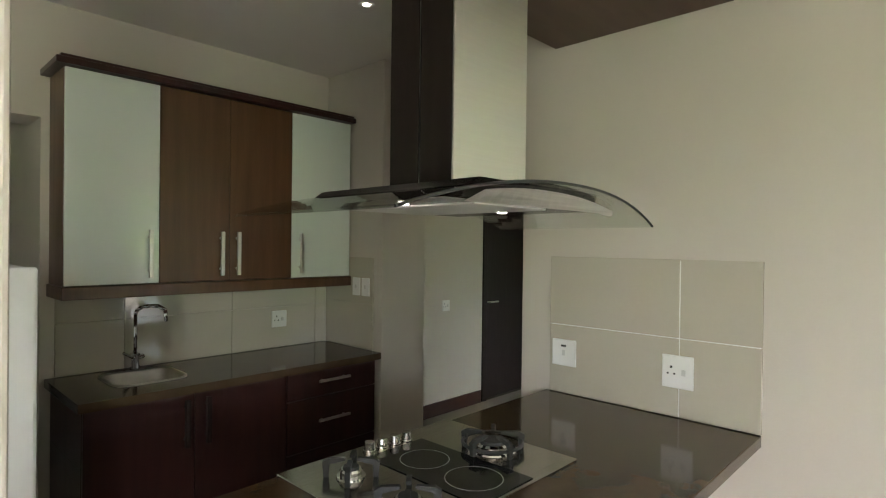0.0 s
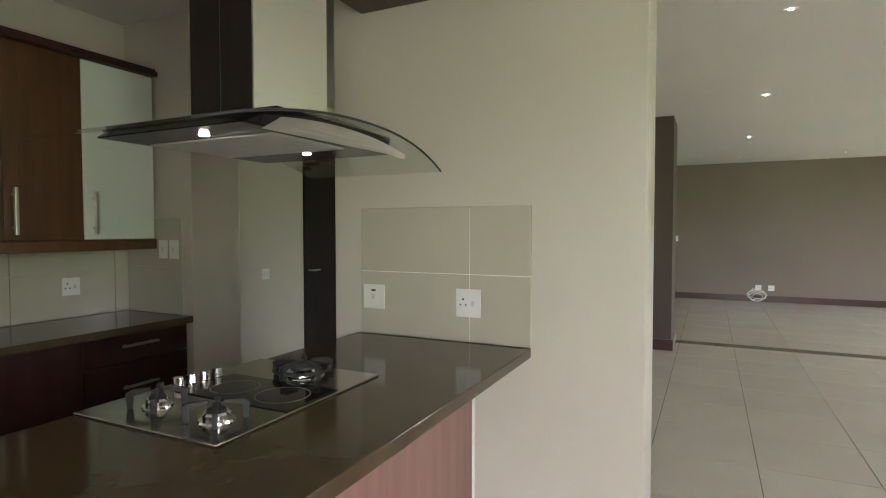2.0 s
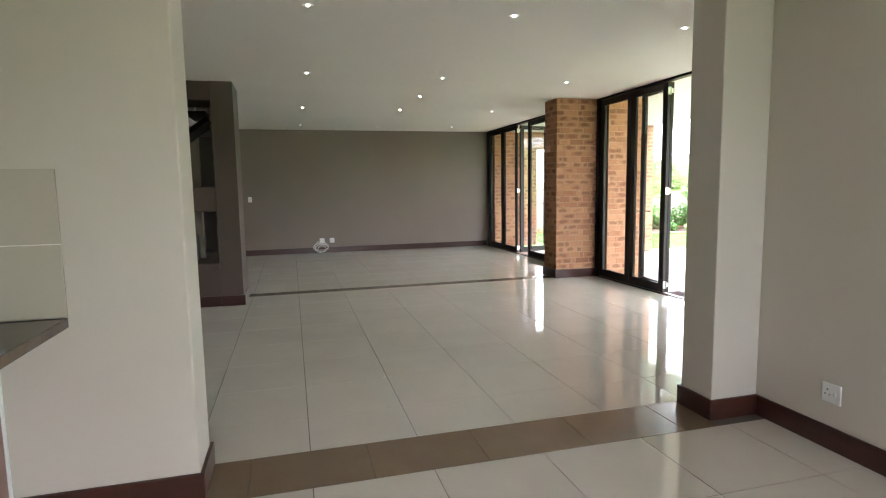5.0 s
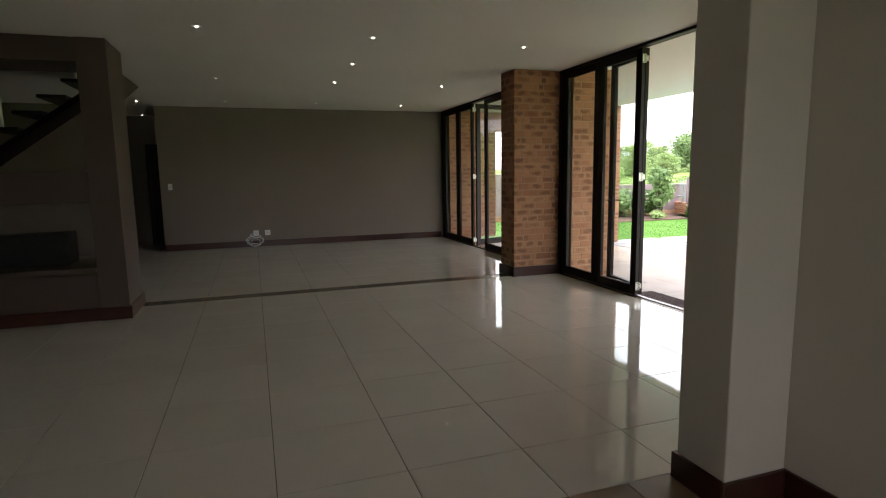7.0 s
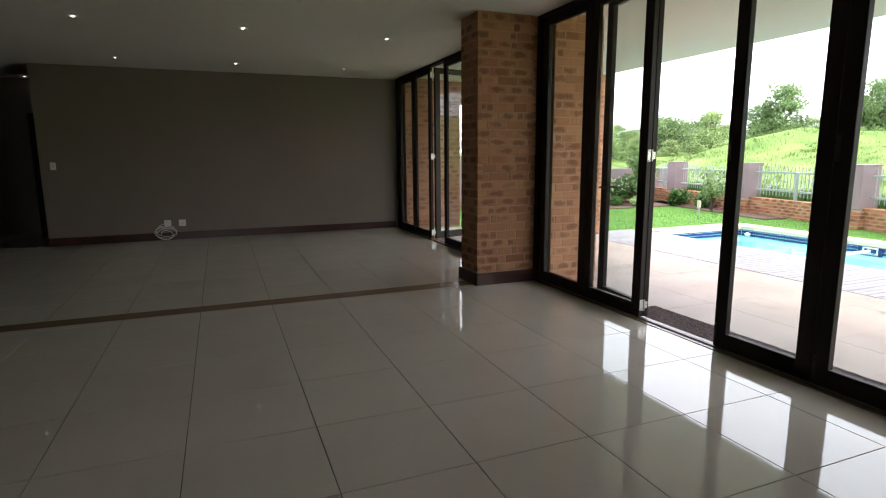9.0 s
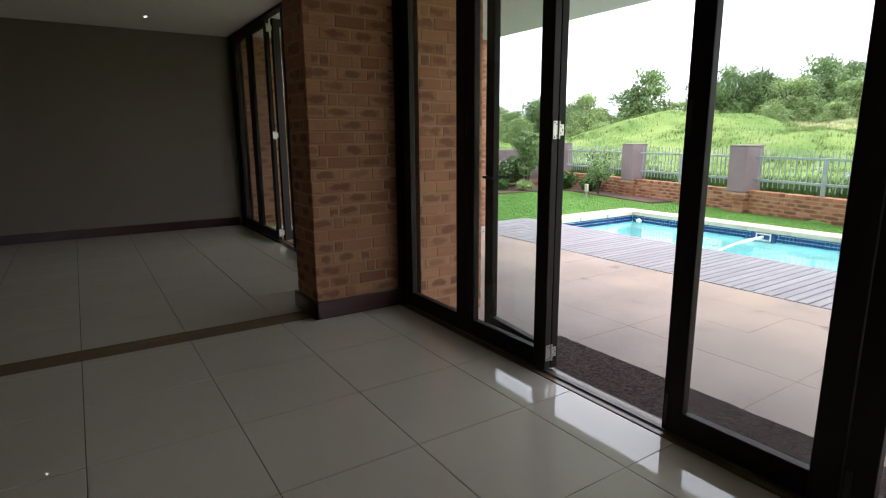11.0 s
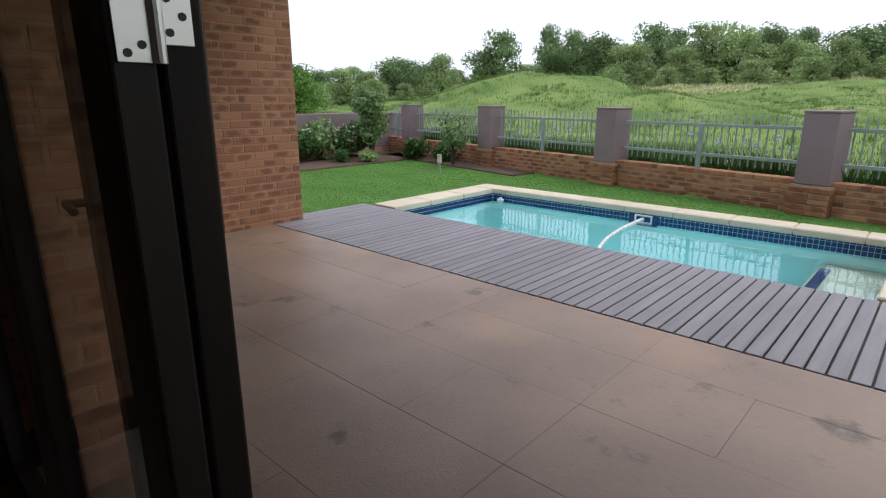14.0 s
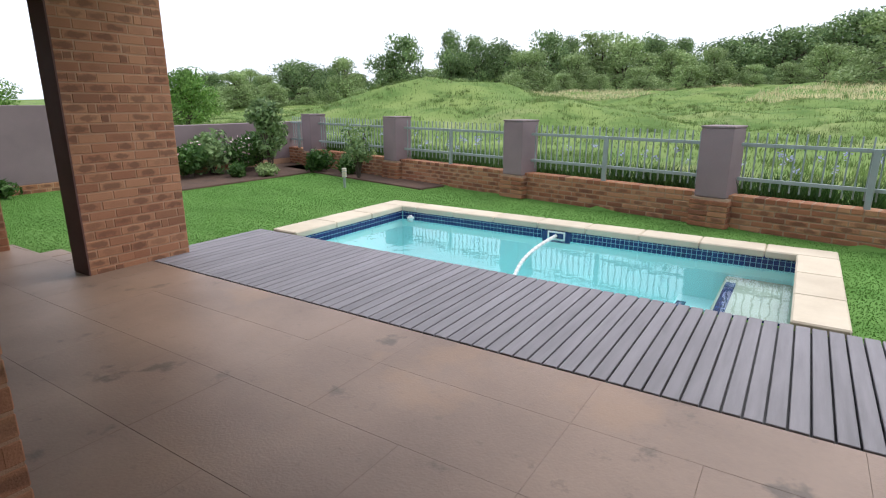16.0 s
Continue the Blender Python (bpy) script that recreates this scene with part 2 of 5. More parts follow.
def stain(m, colour, scale, lo, hi, amount):
    """Damp stains with their own outline over a material's colour."""
    n, l = m.node_tree.nodes, m.node_tree.links
    p = n["Principled BSDF"]
    old = p.inputs["Base Color"].links[0].from_socket
    geo, t, r, mx = n.new("ShaderNodeNewGeometry"), n.new("ShaderNodeTexNoise"), n.new("ShaderNodeMapRange"), n.new("ShaderNodeMix")
    t.inputs["Scale"].default_value, t.inputs["Detail"].default_value, t.inputs["Roughness"].default_value = scale, 6, 0.65
    r.inputs[1].default_value, r.inputs[2].default_value, r.inputs[4].default_value = lo, hi, amount
    mx.data_type = "RGBA"
    mx.inputs[7].default_value = (*colour, 1)
    l.new(geo.outputs["Position"], t.inputs["Vector"])
    l.new(t.outputs[0], r.inputs[0])
    l.new(r.outputs[0], mx.inputs[0])
    l.new(old, mx.inputs[6])
    l.new(mx.outputs[2], p.inputs["Base Color"])


stain(STONE, (0.10, 0.07, 0.052), 2.6, 0.635, 0.70, 0.65)
stain(STONE, (0.16, 0.11, 0.08), 11.0, 0.62, 0.70, 0.45)
stain(STONE, (0.34, 0.215, 0.125), 0.9, 0.55, 0.78, 0.3)


def spot_stain(m, at, radius, colour, amount, grain=9.0):
    """One blotch of dirt with a ragged outline at a place on plan."""
    n, l = m.node_tree.nodes, m.node_tree.links
    p = n["Principled BSDF"]
    old = p.inputs["Base Color"].links[0].from_socket
    geo, far, t, add, r, mx = (n.new("ShaderNode" + k) for k in ("NewGeometry", "VectorMath", "TexNoise", "Math", "MapRange", "Mix"))
    far.operation = "DISTANCE"
    far.inputs[1].default_value = (*at, -0.13)
    l.new(geo.outputs["Position"], far.inputs[0])
    t.inputs["Scale"].default_value, t.inputs["Detail"].default_value = grain, 5
    l.new(geo.outputs["Position"], t.inputs["Vector"])
    add.operation = "MULTIPLY_ADD"
    add.inputs[1].default_value = radius * 5.0
    l.new(t.outputs[0], add.inputs[0])
    l.new(far.outputs["Value"], add.inputs[2])
    r.inputs[1].default_value, r.inputs[2].default_value, r.inputs[3].default_value, r.inputs[4].default_value = radius * 2.55, radius * 3.3, amount, 0.0
    l.new(add.outputs[0], r.inputs[0])
    mx.data_type = "RGBA"
    mx.inputs[7].default_value = (*colour, 1)
    l.new(r.outputs[0], mx.inputs[0])
    l.new(old, mx.inputs[6])
    l.new(mx.outputs[2], p.inputs["Base Color"])


for at, radius in (((8.34, -6.66), 0.13), ((8.22, -6.86), 0.12), ((5.0, -7.6), 0.14), ((6.05, -7.25), 0.07), ((7.3, -7.9), 0.10), ((6.6, -6.1), 0.06)):
    spot_stain(STONE, at, radius, (0.075, 0.052, 0.038), 0.75)
for at, radius in (((6.75, -7.75), 0.42), ((8.9, -7.95), 0.30), ((5.9, -7.95), 0.3)):
    spot_stain(STONE, at, radius, (0.36, 0.215, 0.12), 0.32, 3.0)
MATTE = mat("charcoal_doormat", (0.125, 0.09, 0.088), (0.032, 0.023, 0.024), rough=1.0, scale=55, fine=160, bump=1.0, bscale=240, spec=0.1)
# step plaster with the beige of a water reflection put into its colour
STEPBEIGE = mat("reflection_beige_plaster", (0.46, 0.47, 0.38), (0.36, 0.36, 0.28), rough=0.6, scale=4)
DECK = mat("grey_composite_board", (0.235, 0.218, 0.238), (0.185, 0.172, 0.188), rough=0.6, scale=2.5, fine=30, stretch=(8, 0.7, 8), bump=0.1, bscale=60, rnd=0.10)
COPING = mat("cream_coping_stone", (0.62, 0.535, 0.41), (0.53, 0.445, 0.335), rough=0.75, scale=3, fine=40, bump=0.15, bscale=60, rnd=0.06)
POOLPLASTER = mat("pale_blue_pool_plaster", (0.55, 0.90, 0.90), (0.49, 0.85, 0.86), rough=0.7, scale=1.5, fine=20)
MOSAIC = mat("navy_mosaic", (0.016, 0.03, 0.12), (0.03, 0.055, 0.18), rough=0.15, scale=18, fine=60)
PLUM = mat("plum_grey_plaster", (0.24, 0.18, 0.186), (0.20, 0.15, 0.156), rough=0.8, scale=2, fine=40, bump=0.15, bscale=60)
FENCE = mat("grey_green_painted_steel", (0.27, 0.32, 0.31), (0.23, 0.275, 0.265), rough=0.45, scale=6)
FIELD = mat("rough_field", (0.20, 0.265, 0.08), (0.105, 0.18, 0.047), rough=0.95, scale=0.35, fine=5, bump=1.0, bscale=9, spec=0.1)
LAWN = mat("mown_lawn", (0.135, 0.265, 0.062), (0.085, 0.195, 0.038), rough=0.9, scale=1.1, fine=6, bump=0.5, bscale=60, stretch=(0.7, 2.2, 1), spec=0.15)
BARK = mat("tree_bark", (0.10, 0.075, 0.055), (0.06, 0.045, 0.035), rough=0.95, scale=5, bump=0.5, bscale=20)
SOIL = mat("garden_soil", (0.10, 0.055, 0.035), (0.065, 0.038, 0.026), rough=1.0, scale=4, fine=30, bump=0.6, bscale=30)
LAMP = glow_mat("lit_downlight", (1.0, 0.96, 0.88), 6.0)
HOODLAMP = glow_mat("lit_halogen", (1.0, 0.93, 0.82), 3.0)


def leaf_mat(name, stops, rough=0.55, patches=0.35, lo=0.8, hi=1.5):
    """Leaves, each of its own tone, some light passing through."""
    m = bpy.data.materials.new(name)
    m.use_nodes = True
    n, l = m.node_tree.nodes, m.node_tree.links
    p = n["Principled BSDF"]
    geo = n.new("ShaderNodeNewGeometry")
    tone = ramp_by(m, geo.outputs["Random Per Island"], stops)
    patch = n.new("ShaderNodeTexNoise")
    patch.inputs["Scale"].default_value = patches
    l.new(geo.outputs["Position"], patch.inputs["Vector"])
    mr = n.new("ShaderNodeMapRange")
    mr.inputs[1].default_value, mr.inputs[2].default_value = 0.3, 0.7
    mr.inputs[3].default_value, mr.inputs[4].default_value = lo, hi
    l.new(patch.outputs[0], mr.inputs[0])
    hs = n.new("ShaderNodeHueSaturation")
    l.new(mr.outputs[0], hs.inputs["Value"])
    l.new(tone, hs.inputs["Color"])
    l.new(hs.outputs[0], p.inputs["Base Color"])
    p.inputs["Roughness"].default_value = rough
    p.inputs["Specular IOR Level"].default_value = 0.25
    tl, mx = n.new("ShaderNodeBsdfTranslucent"), n.new("ShaderNodeMixShader")
    mx.inputs[0].default_value = 0.25
    l.new(hs.outputs[0], tl.inputs[0])
    l.new(p.outputs[0], mx.inputs[1])
    l.new(tl.outputs[0], mx.inputs[2])
    l.new(mx.outputs[0], n["Material Output"].inputs["Surface"])
    return m


stain(FIELD, (0.40, 0.37, 0.19), 0.16, 0.55, 0.70, 0.5)
stain(FIELD, (0.07, 0.13, 0.03), 0.7, 0.50, 0.66, 0.7)
OAK = leaf_mat("dark_tree_leaves", [(0, (0.085, 0.145, 0.058)), (0.5, (0.14, 0.215, 0.082)), (1, (0.21, 0.29, 0.12))])
OLIVE = leaf_mat("grey_green_leaves", [(0, (0.15, 0.22, 0.088)), (0.5, (0.22, 0.305, 0.12)), (1, (0.33, 0.41, 0.18))])
BRIGHT = leaf_mat("fresh_green_leaves", [(0, (0.08, 0.17, 0.035)), (0.5, (0.125, 0.24, 0.05)), (1, (0.19, 0.31, 0.075))])
STRAP = leaf_mat("strap_leaves", [(0, (0.03, 0.075, 0.018)), (0.5, (0.05, 0.11, 0.025)), (1, (0.085, 0.16, 0.04))])
TURF = leaf_mat("lawn_blades", [(0, (0.10, 0.215, 0.045)), (0.5, (0.12, 0.25, 0.055)), (1, (0.15, 0.285, 0.075))], 0.55, 0.9, 0.9, 1.2)
WILD = leaf_mat("field_grass", [(0, (0.11, 0.18, 0.046)), (0.6, (0.145, 0.215, 0.064)), (0.92, (0.19, 0.25, 0.085)), (1, (0.29, 0.30, 0.14))], 0.55, 0.6, 0.7, 1.35)
STRAW = leaf_mat("dry_grass", [(0, (0.42, 0.38, 0.21)), (1, (0.62, 0.55, 0.35))])
BLUE = leaf_mat("pale_blue_flowers", [(0, (0.30, 0.32, 0.62)), (1, (0.55, 0.56, 0.78))])
PINK = leaf_mat("pale_pink_flowers", [(0, (0.6, 0.35, 0.42)), (1, (0.8, 0.7, 0.68))])

# ---------- building blocks ----------


def box(bm, a, b, bevel=0.0):
    """A box between two corners, its edges rounded by bevel."""
    x0, x1 = sorted((a[0], b[0])); y0, y1 = sorted((a[1], b[1])); z0, z1 = sorted((a[2], b[2]))
    v = [bm.verts.new((x, y, z)) for x in (x0, x1) for y in (y0, y1) for z in (z0, z1)]
    f = [bm.faces.new([v[i] for i in q]) for q in ((0, 1, 3, 2), (4, 6, 7, 5), (0, 4, 5, 1), (2, 3, 7, 6), (0, 2, 6, 4), (1, 5, 7, 3))]
    if bevel:
        edges = list({e for q in f for e in q.edges})
        bmesh.ops.bevel(bm, geom=edges, offset=bevel, segments=2, affect="EDGES", profile=0.5)
    return bm


def tube(bm, p0, p1, r, r2=None, seg=12, caps=True):
    """A round bar from p0 to p1."""
    p0, p1 = Vector(p0), Vector(p1)
    d = p1 - p0
    m = Matrix.Translation((p0 + p1) / 2) @ d.to_track_quat("Z", "Y").to_matrix().to_4x4()
    bmesh.ops.create_cone(bm, cap_ends=caps, segments=seg, radius1=r, radius2=r if r2 is None else r2, depth=d.length, matrix=m)
    return bm


def bent(bm, points, r, seg=8):
    for p, q in zip(points, points[1:]):
        tube(bm, p, q, r, seg=seg)
        bmesh.ops.create_icosphere(bm, subdivisions=1, radius=r, matrix=Matrix.Translation(q))
    return bm


def obj(name, bm, material, smooth=False):
    bmesh.ops.recalc_face_normals(bm, faces=bm.faces)
    me = bpy.data.meshes.new(name)
    bm.to_mesh(me)
    bm.free()
    me.materials.append(material)
    if smooth:
        for q in me.polygons:
            q.use_smooth = True
    return new(name, me)


def root_place(ob):
    m = Vector(ob.location)
    while ob.parent:
        ob = ob.parent
        m = m + Vector(ob.location)
    return m


def part(name, bm, material, parent, label="", smooth=False):
    """One mesh, drawn in world places, as a part of parent."""
    bmesh.ops.translate(bm, verts=bm.verts, vec=-root_place(parent))
    ob = obj(name, bm, material, smooth)
    ob.parent = parent
    if label:
        ob["label"] = label
    return ob


def thing(name, at, label, category, group="", kind=""):
    ob = new(name)
    ob.location = at
    ob.empty_display_size = 0.1
    return tagged(ob, label, category, group, kind)


def structure(name, bm, material, label, category="structure"):
    return tagged(obj(name, bm, material), label, category, "", "structure")


def B(*boxes, bevel=0.0):
    bm = bmesh.new()
    for a, b in boxes:
        box(bm, a, b, bevel)
    return bm


PIECES = {}


def piece(name, size, bevel, material):
    """Shared mesh of one piece: a box with its upper edges eased, its origin in the middle."""
    key = (name, tuple(round(v, 3) for v in size), material.name)
    if key not in PIECES:
        sx, sy, sz = (v / 2 for v in size)
        b = min(bevel, sx * 0.4, sy * 0.4, sz * 0.4)
        bm = bmesh.new()
        box(bm, (-sx, -sy, -sz), (sx, sy, sz))
        if b:
            bmesh.ops.bevel(bm, geom=list(bm.edges), offset=b, segments=1, affect="EDGES")
        bmesh.ops.recalc_face_normals(bm, faces=bm.faces)
        me = bpy.data.meshes.new(name)
        bm.to_mesh(me)
        bm.free()
        me.materials.append(material)
        PIECES[key] = me
    return PIECES[key]


def lay(name, parent, centre, size, bevel, material):
    ob = new(name, piece(name, size, bevel, material))
    ob.parent = parent
    ob.location = Vector(centre) - root_place(parent)
    return ob


CEIL_Z = 2.735
DOOR_Y = -5.09
rng = random.Random(7)

# ---------- shell of the house ----------
floor_slab = structure("floor", B(((-3.3, -3.2, -0.14), (2.03, 3.4, -0.006)), ((2.03, -5.185, -0.14), (15.0, 6.2, -0.006)), ((-3.3, 3.4, -0.14), (2.03, 6.2, -0.006))), GROUT, "polished cream porcelain tiles with thin dark joints and brown border bands", "floor")
structure("ceiling", B(((-3.4, -3.3, CEIL_Z), (2.2, 6.3, 2.95)), ((2.2, -5.22, CEIL_Z), (15.0, 6.3, 2.95))), CEIL, "smooth white painted ceiling with recessed downlights", "ceiling")
structure("wall_hob", B(((2.03, 0.015, 0), (2.34, 1.55, CEIL_Z)), bevel=0.006), WALL, "beige painted wall beside the cooking island", "wall")
structure("wall_kitchen_column", B(((-0.45, 0.50, 0), (-0.135, 0.86, CEIL_Z)), bevel=0.005), WALL, "beige painted column at the end of the island", "wall")
structure("wall_sink_end", B(((2.03, 2.615, 0), (2.41, 3.5, CEIL_Z)), bevel=0.006), WALL, "beige painted wall end beside the sink alcove", "wall")
structure("wall_sink", B(((0.38, 3.21, 0), (2.03, 3.5, CEIL_Z)), ((-0.7, 3.21, 2.17), (0.38, 3.5, CEIL_Z)), ((-1.25, 3.21, 0), (-0.7, 3.5, CEIL_Z)), ((-1.6, 3.21, 0), (-1.25, 3.5, 1.15)), ((-1.6, 3.21, 2.4), (-1.25, 3.5, CEIL_Z)), ((-3.3, 3.21, 0), (-1.6, 3.5, CEIL_Z))), WALL, "beige painted wall behind the sink cabinets", "wall")
structure("wall_passage", B(((2.31, 3.5, 0), (4.1, 3.7, CEIL_Z)), ((4.9, 3.5, 0), (8.6, 3.7, CEIL_Z)), ((4.1, 3.5, 2.55), (4.9, 3.7, CEIL_Z))), WALL, "beige painted passage wall", "wall")
# unseen wall, added only to darken the passage
structure("wall_corridor_south", B(((2.34, 1.40, 0), (3.8, 1.55, CEIL_Z))), WALL, "unseen added wall that keeps living room light out of the passage", "wall")
structure("wall_nib", B(((2.05, -3.175, 0), (2.32, -2.843, CEIL_Z)), bevel=0.006), WALL, "beige painted wall end at the wide opening", "wall")
structure("wall_dining_south", B(((-0.3, -3.375, 0), (2.36, -3.175, CEIL_Z)), ((-2.5, -3.375, 2.3), (-1.4, -3.175, CEIL_Z)), ((-1.4, -3.375, 0), (-0.3, -3.175, CEIL_Z)), ((-3.3, -3.375, 0), (-2.5, -3.175, CEIL_Z))), WALL, "beige painted dining wall", "wall")
structure("wall_west", B(((-3.4, -3.33, 0), (-3.2, -2.5, CEIL_Z)), ((-3.4, -2.5, 0), (-3.2, -1.3, 0.45)), ((-3.4, -2.5, 2.4), (-3.2, -1.3, CEIL_Z)), ((-3.4, -1.3, 0), (-3.2, 6.2, CEIL_Z))), WALL, "beige painted kitchen wall", "wall")
structure("wall_living_west", B(((2.16, -5.19, 0), (2.36, -3.375, CEIL_Z))), WALL, "beige painted living room wall", "wall")
structure("wall_far", B(((12.1, -5.19, 0), (12.3, 0.59, CEIL_Z)), ((12.1, 1.40, 0), (12.3, 6.2, CEIL_Z))), TAUPE, "dark taupe painted living room wall", "wall")
structure("wall_north", B(((-3.4, 6.0, 0), (15.0, 6.2, CEIL_Z))), TAUPE, "dark taupe painted rear wall", "wall")
structure("wall_corridor_end", B(((14.0, -0.2, 0), (14.2, 6.0, CEIL_Z)), ((12.3, -0.2, 0), (14.0, 0.0, CEIL_Z))), TAUPE, "dark taupe corridor wall", "wall")
structure("wall_corridor_west", B(((-0.9, 3.5, 0), (-0.75, 6.0, CEIL_Z)), ((0.38, 3.5, 0), (0.5, 6.0, CEIL_Z)), ((-0.75, 5.0, 2.1), (0.38, 5.15, CEIL_Z))), WALL, "beige painted kitchen corridor walls", "wall")
structure("wall_door_strip", B(((2.36, -5.19, 0), (3.05, -4.99, CEIL_Z)), ((7.50, -5.19, 0), (7.72, -4.99, CEIL_Z))), WALL, "beige painted piers between the folding doors", "wall")
structure("roof", B(((-3.6, -5.3, 2.96), (15.2, 6.5, 3.15))), CEIL, "white plastered flat roof slab", "roof")


def skirting(name, runs, top=0.125):
    return structure(name, B(*[((x0, y0, 0.0), (x1, y1, top)) for x0, y0, x1, y1 in runs], bevel=0.004), SKIRT, "dark mahogany skirting board", "skirting")


skirting("baseboard_hob_wall", [(2.012, -0.003, 2.03, 0.80), (2.03, -0.003, 2.36, 0.015), (2.34, 0.015, 2.36, 1.40)])
skirting("baseboard_nib", [(2.032, -3.175, 2.05, -2.825), (2.05, -2.843, 2.338, -2.825), (2.32, -3.175, 2.338, -2.843)])
skirting("baseboard_dining", [(-0.3, -3.175, 2.032, -3.157)])
skirting("baseboard_far_wall", [(12.082, -5.01, 12.1, 0.59)])
skirting("baseboard_passage", [(2.41, 3.482, 4.08, 3.5)])
skirting("baseboard_living", [(2.36, -4.99, 2.378, -3.175)])


def band_floor(x0, x1, y0, y1, joint_x, joint_y, material, name):
    """Tiles between two x and two y, cut at the edges, joints about every 0.6 m."""
    xs = sorted({x0, x1, *[joint_x + 0.607 * k for k in range(-30, 40) if x0 + 0.02 < joint_x + 0.607 * k < x1 - 0.02]})
    ys = sorted({y0, y1, *[joint_y + 0.603 * k for k in range(-30, 40) if y0 + 0.02 < joint_y + 0.603 * k < y1 - 0.02]})
    for a, b in zip(xs, xs[1:]):
        for c, d in zip(ys, ys[1:]):
            lay(name, floor_slab, ((a + b) / 2, (c + d) / 2, -0.005), (b - a - 0.004, d - c - 0.004, 0.01), 0.0012, material)


# ---------- folding doors ----------


def leaf(parent, name, p, q, z0=0.016, z1=2.70, stile=0.095, rail=0.11, handle=False, hinge_end=None):
    """One glazed leaf from p to q on plan."""
    p, q = Vector((*p, 0)), Vector((*q, 0))
    u = (q - p).normalized()
    n = Vector((-u.y, u.x, 0)) * 0.022
    length = (q - p).length

    def slab(s0, s1, za, zb, t=1.0, bev=0.004):
        bm = bmesh.new()
        box(bm, (s0, -0.022 * t, za), (s1, 0.022 * t, zb), bev)
        m = Matrix.Translation(p) @ Matrix(((u.x, -u.y, 0, 0), (u.y, u.x, 0, 0), (0, 0, 1, 0), (0, 0, 0, 1)))
        bmesh.ops.transform(bm, matrix=m, verts=bm.verts)
        return bm

    one = part(name, slab(0, stile, z0, z1), FRAME, parent)
    part("stile", slab(length - stile, length, z0, z1), FRAME, one)
    part("rail", slab(stile, length - stile, z0, z0 + rail), FRAME, one)
    part("rail", slab(stile, length - stile, z1 - 0.085, z1), FRAME, one)
    part("pane", slab(stile - 0.004, length - stile + 0.004, z0 + rail - 0.004, z1 - 0.081, 0.12, 0), GLASS, one, "clear glass")
    if handle:
        h = bmesh.new()
        base = p + u * (stile * 0.5)
        side = n.normalized()
        for s in (-1, 1):
            tube(h, base + side * (0.02 * s) + Vector((0, 0, 1.05)), base + side * (0.065 * s) + Vector((0, 0, 1.05)), 0.009)
            tube(h, base + side * (0.06 * s) + Vector((0, 0, 1.05)), base + side * (0.06 * s) + u * 0.11 + Vector((0, 0, 1.05)), 0.008)
        part("handle", h, BLACK, one, "dark lever handle")
    return one


def hinge(parent, x, y, z):
    """A flag hinge with screws across the edges of two folded leaves, facing the opening."""
    bm = bmesh.new()
    box(bm, (x - 0.003, y - 0.022, z - 0.046), (x, y + 0.016, z + 0.046), 0.0008)
    box(bm, (x - 0.003, y - 0.060, z - 0.028), (x, y - 0.024, z + 0.028), 0.0008)
    tube(bm, (x - 0.005, y - 0.023, z - 0.046), (x - 0.005, y - 0.023, z + 0.046), 0.007)
    one = part("hinge", bm, STEEL, parent, "steel hinge")
    for dy, dz in ((0.006, 0.037), (-0.008, 0.029), (0.006, -0.037), (-0.008, -0.029), (-0.036, 0.016), (-0.05, 0), (-0.036, -0.016)):
        sc = bmesh.new()
        tube(sc, (x - 0.0045, y + dy, z + dz), (x - 0.002, y + dy, z + dz), 0.0042, seg=8)
        part("screw", sc, BLACK, one)


def folding_door(name, x_left, x_right, joints, swing, label):
    """A dark timber folding door; joints run from its left end as seen from the room, the third leaf stands folded outwards."""
    d = thing(name, (x_left, DOOR_Y, 0), label, "folding door", kind="structure")
    part("jamb", B(((x_left, DOOR_Y - 0.05, 0), (x_left + 0.075, DOOR_Y + 0.05, CEIL_Z)), bevel=0.003), FRAME, d)
    part("jamb", B(((x_right - 0.075, DOOR_Y - 0.05, 0), (x_right, DOOR_Y + 0.05, CEIL_Z)), bevel=0.003), FRAME, d)
    part("head", B(((x_left + 0.075, DOOR_Y - 0.05, 2.705), (x_right - 0.075, DOOR_Y + 0.05, CEIL_Z)), bevel=0.003), FRAME, d)
    part("sill", B(((x_left + 0.075, DOOR_Y - 0.065, -0.02), (x_right - 0.075, DOOR_Y + 0.058, 0.004)), bevel=0.002), BAND, d, "brown sill")
    part("track", B(((x_left + 0.075, DOOR_Y - 0.016, 0.004), (x_right - 0.075, DOOR_Y + 0.016, 0.012)), bevel=0.001), TRACK, d, "thin aluminium floor track")
    for a, b in joints:
        leaf(d, "leaf", (b, DOOR_Y), (a, DOOR_Y))
    ex, ey, fx, fy = swing
    leaf(d, "leaf", (fx, fy), (ex, ey), handle=True)
    for z in (0.115, 1.335, 2.59):
        hinge(d, ex - 0.001, DOOR_Y, z)
    for j in joints:
        k = part("bolt", B(((j[1] - 0.03, DOOR_Y + 0.022, 1.30), (j[1] - 0.012, DOOR_Y + 0.03, 1.44)), ((j[1] - 0.03, DOOR_Y + 0.022, 0.05), (j[1] - 0.012, DOOR_Y + 0.03, 0.19)), bevel=0.002), BLACK, d)
    return d


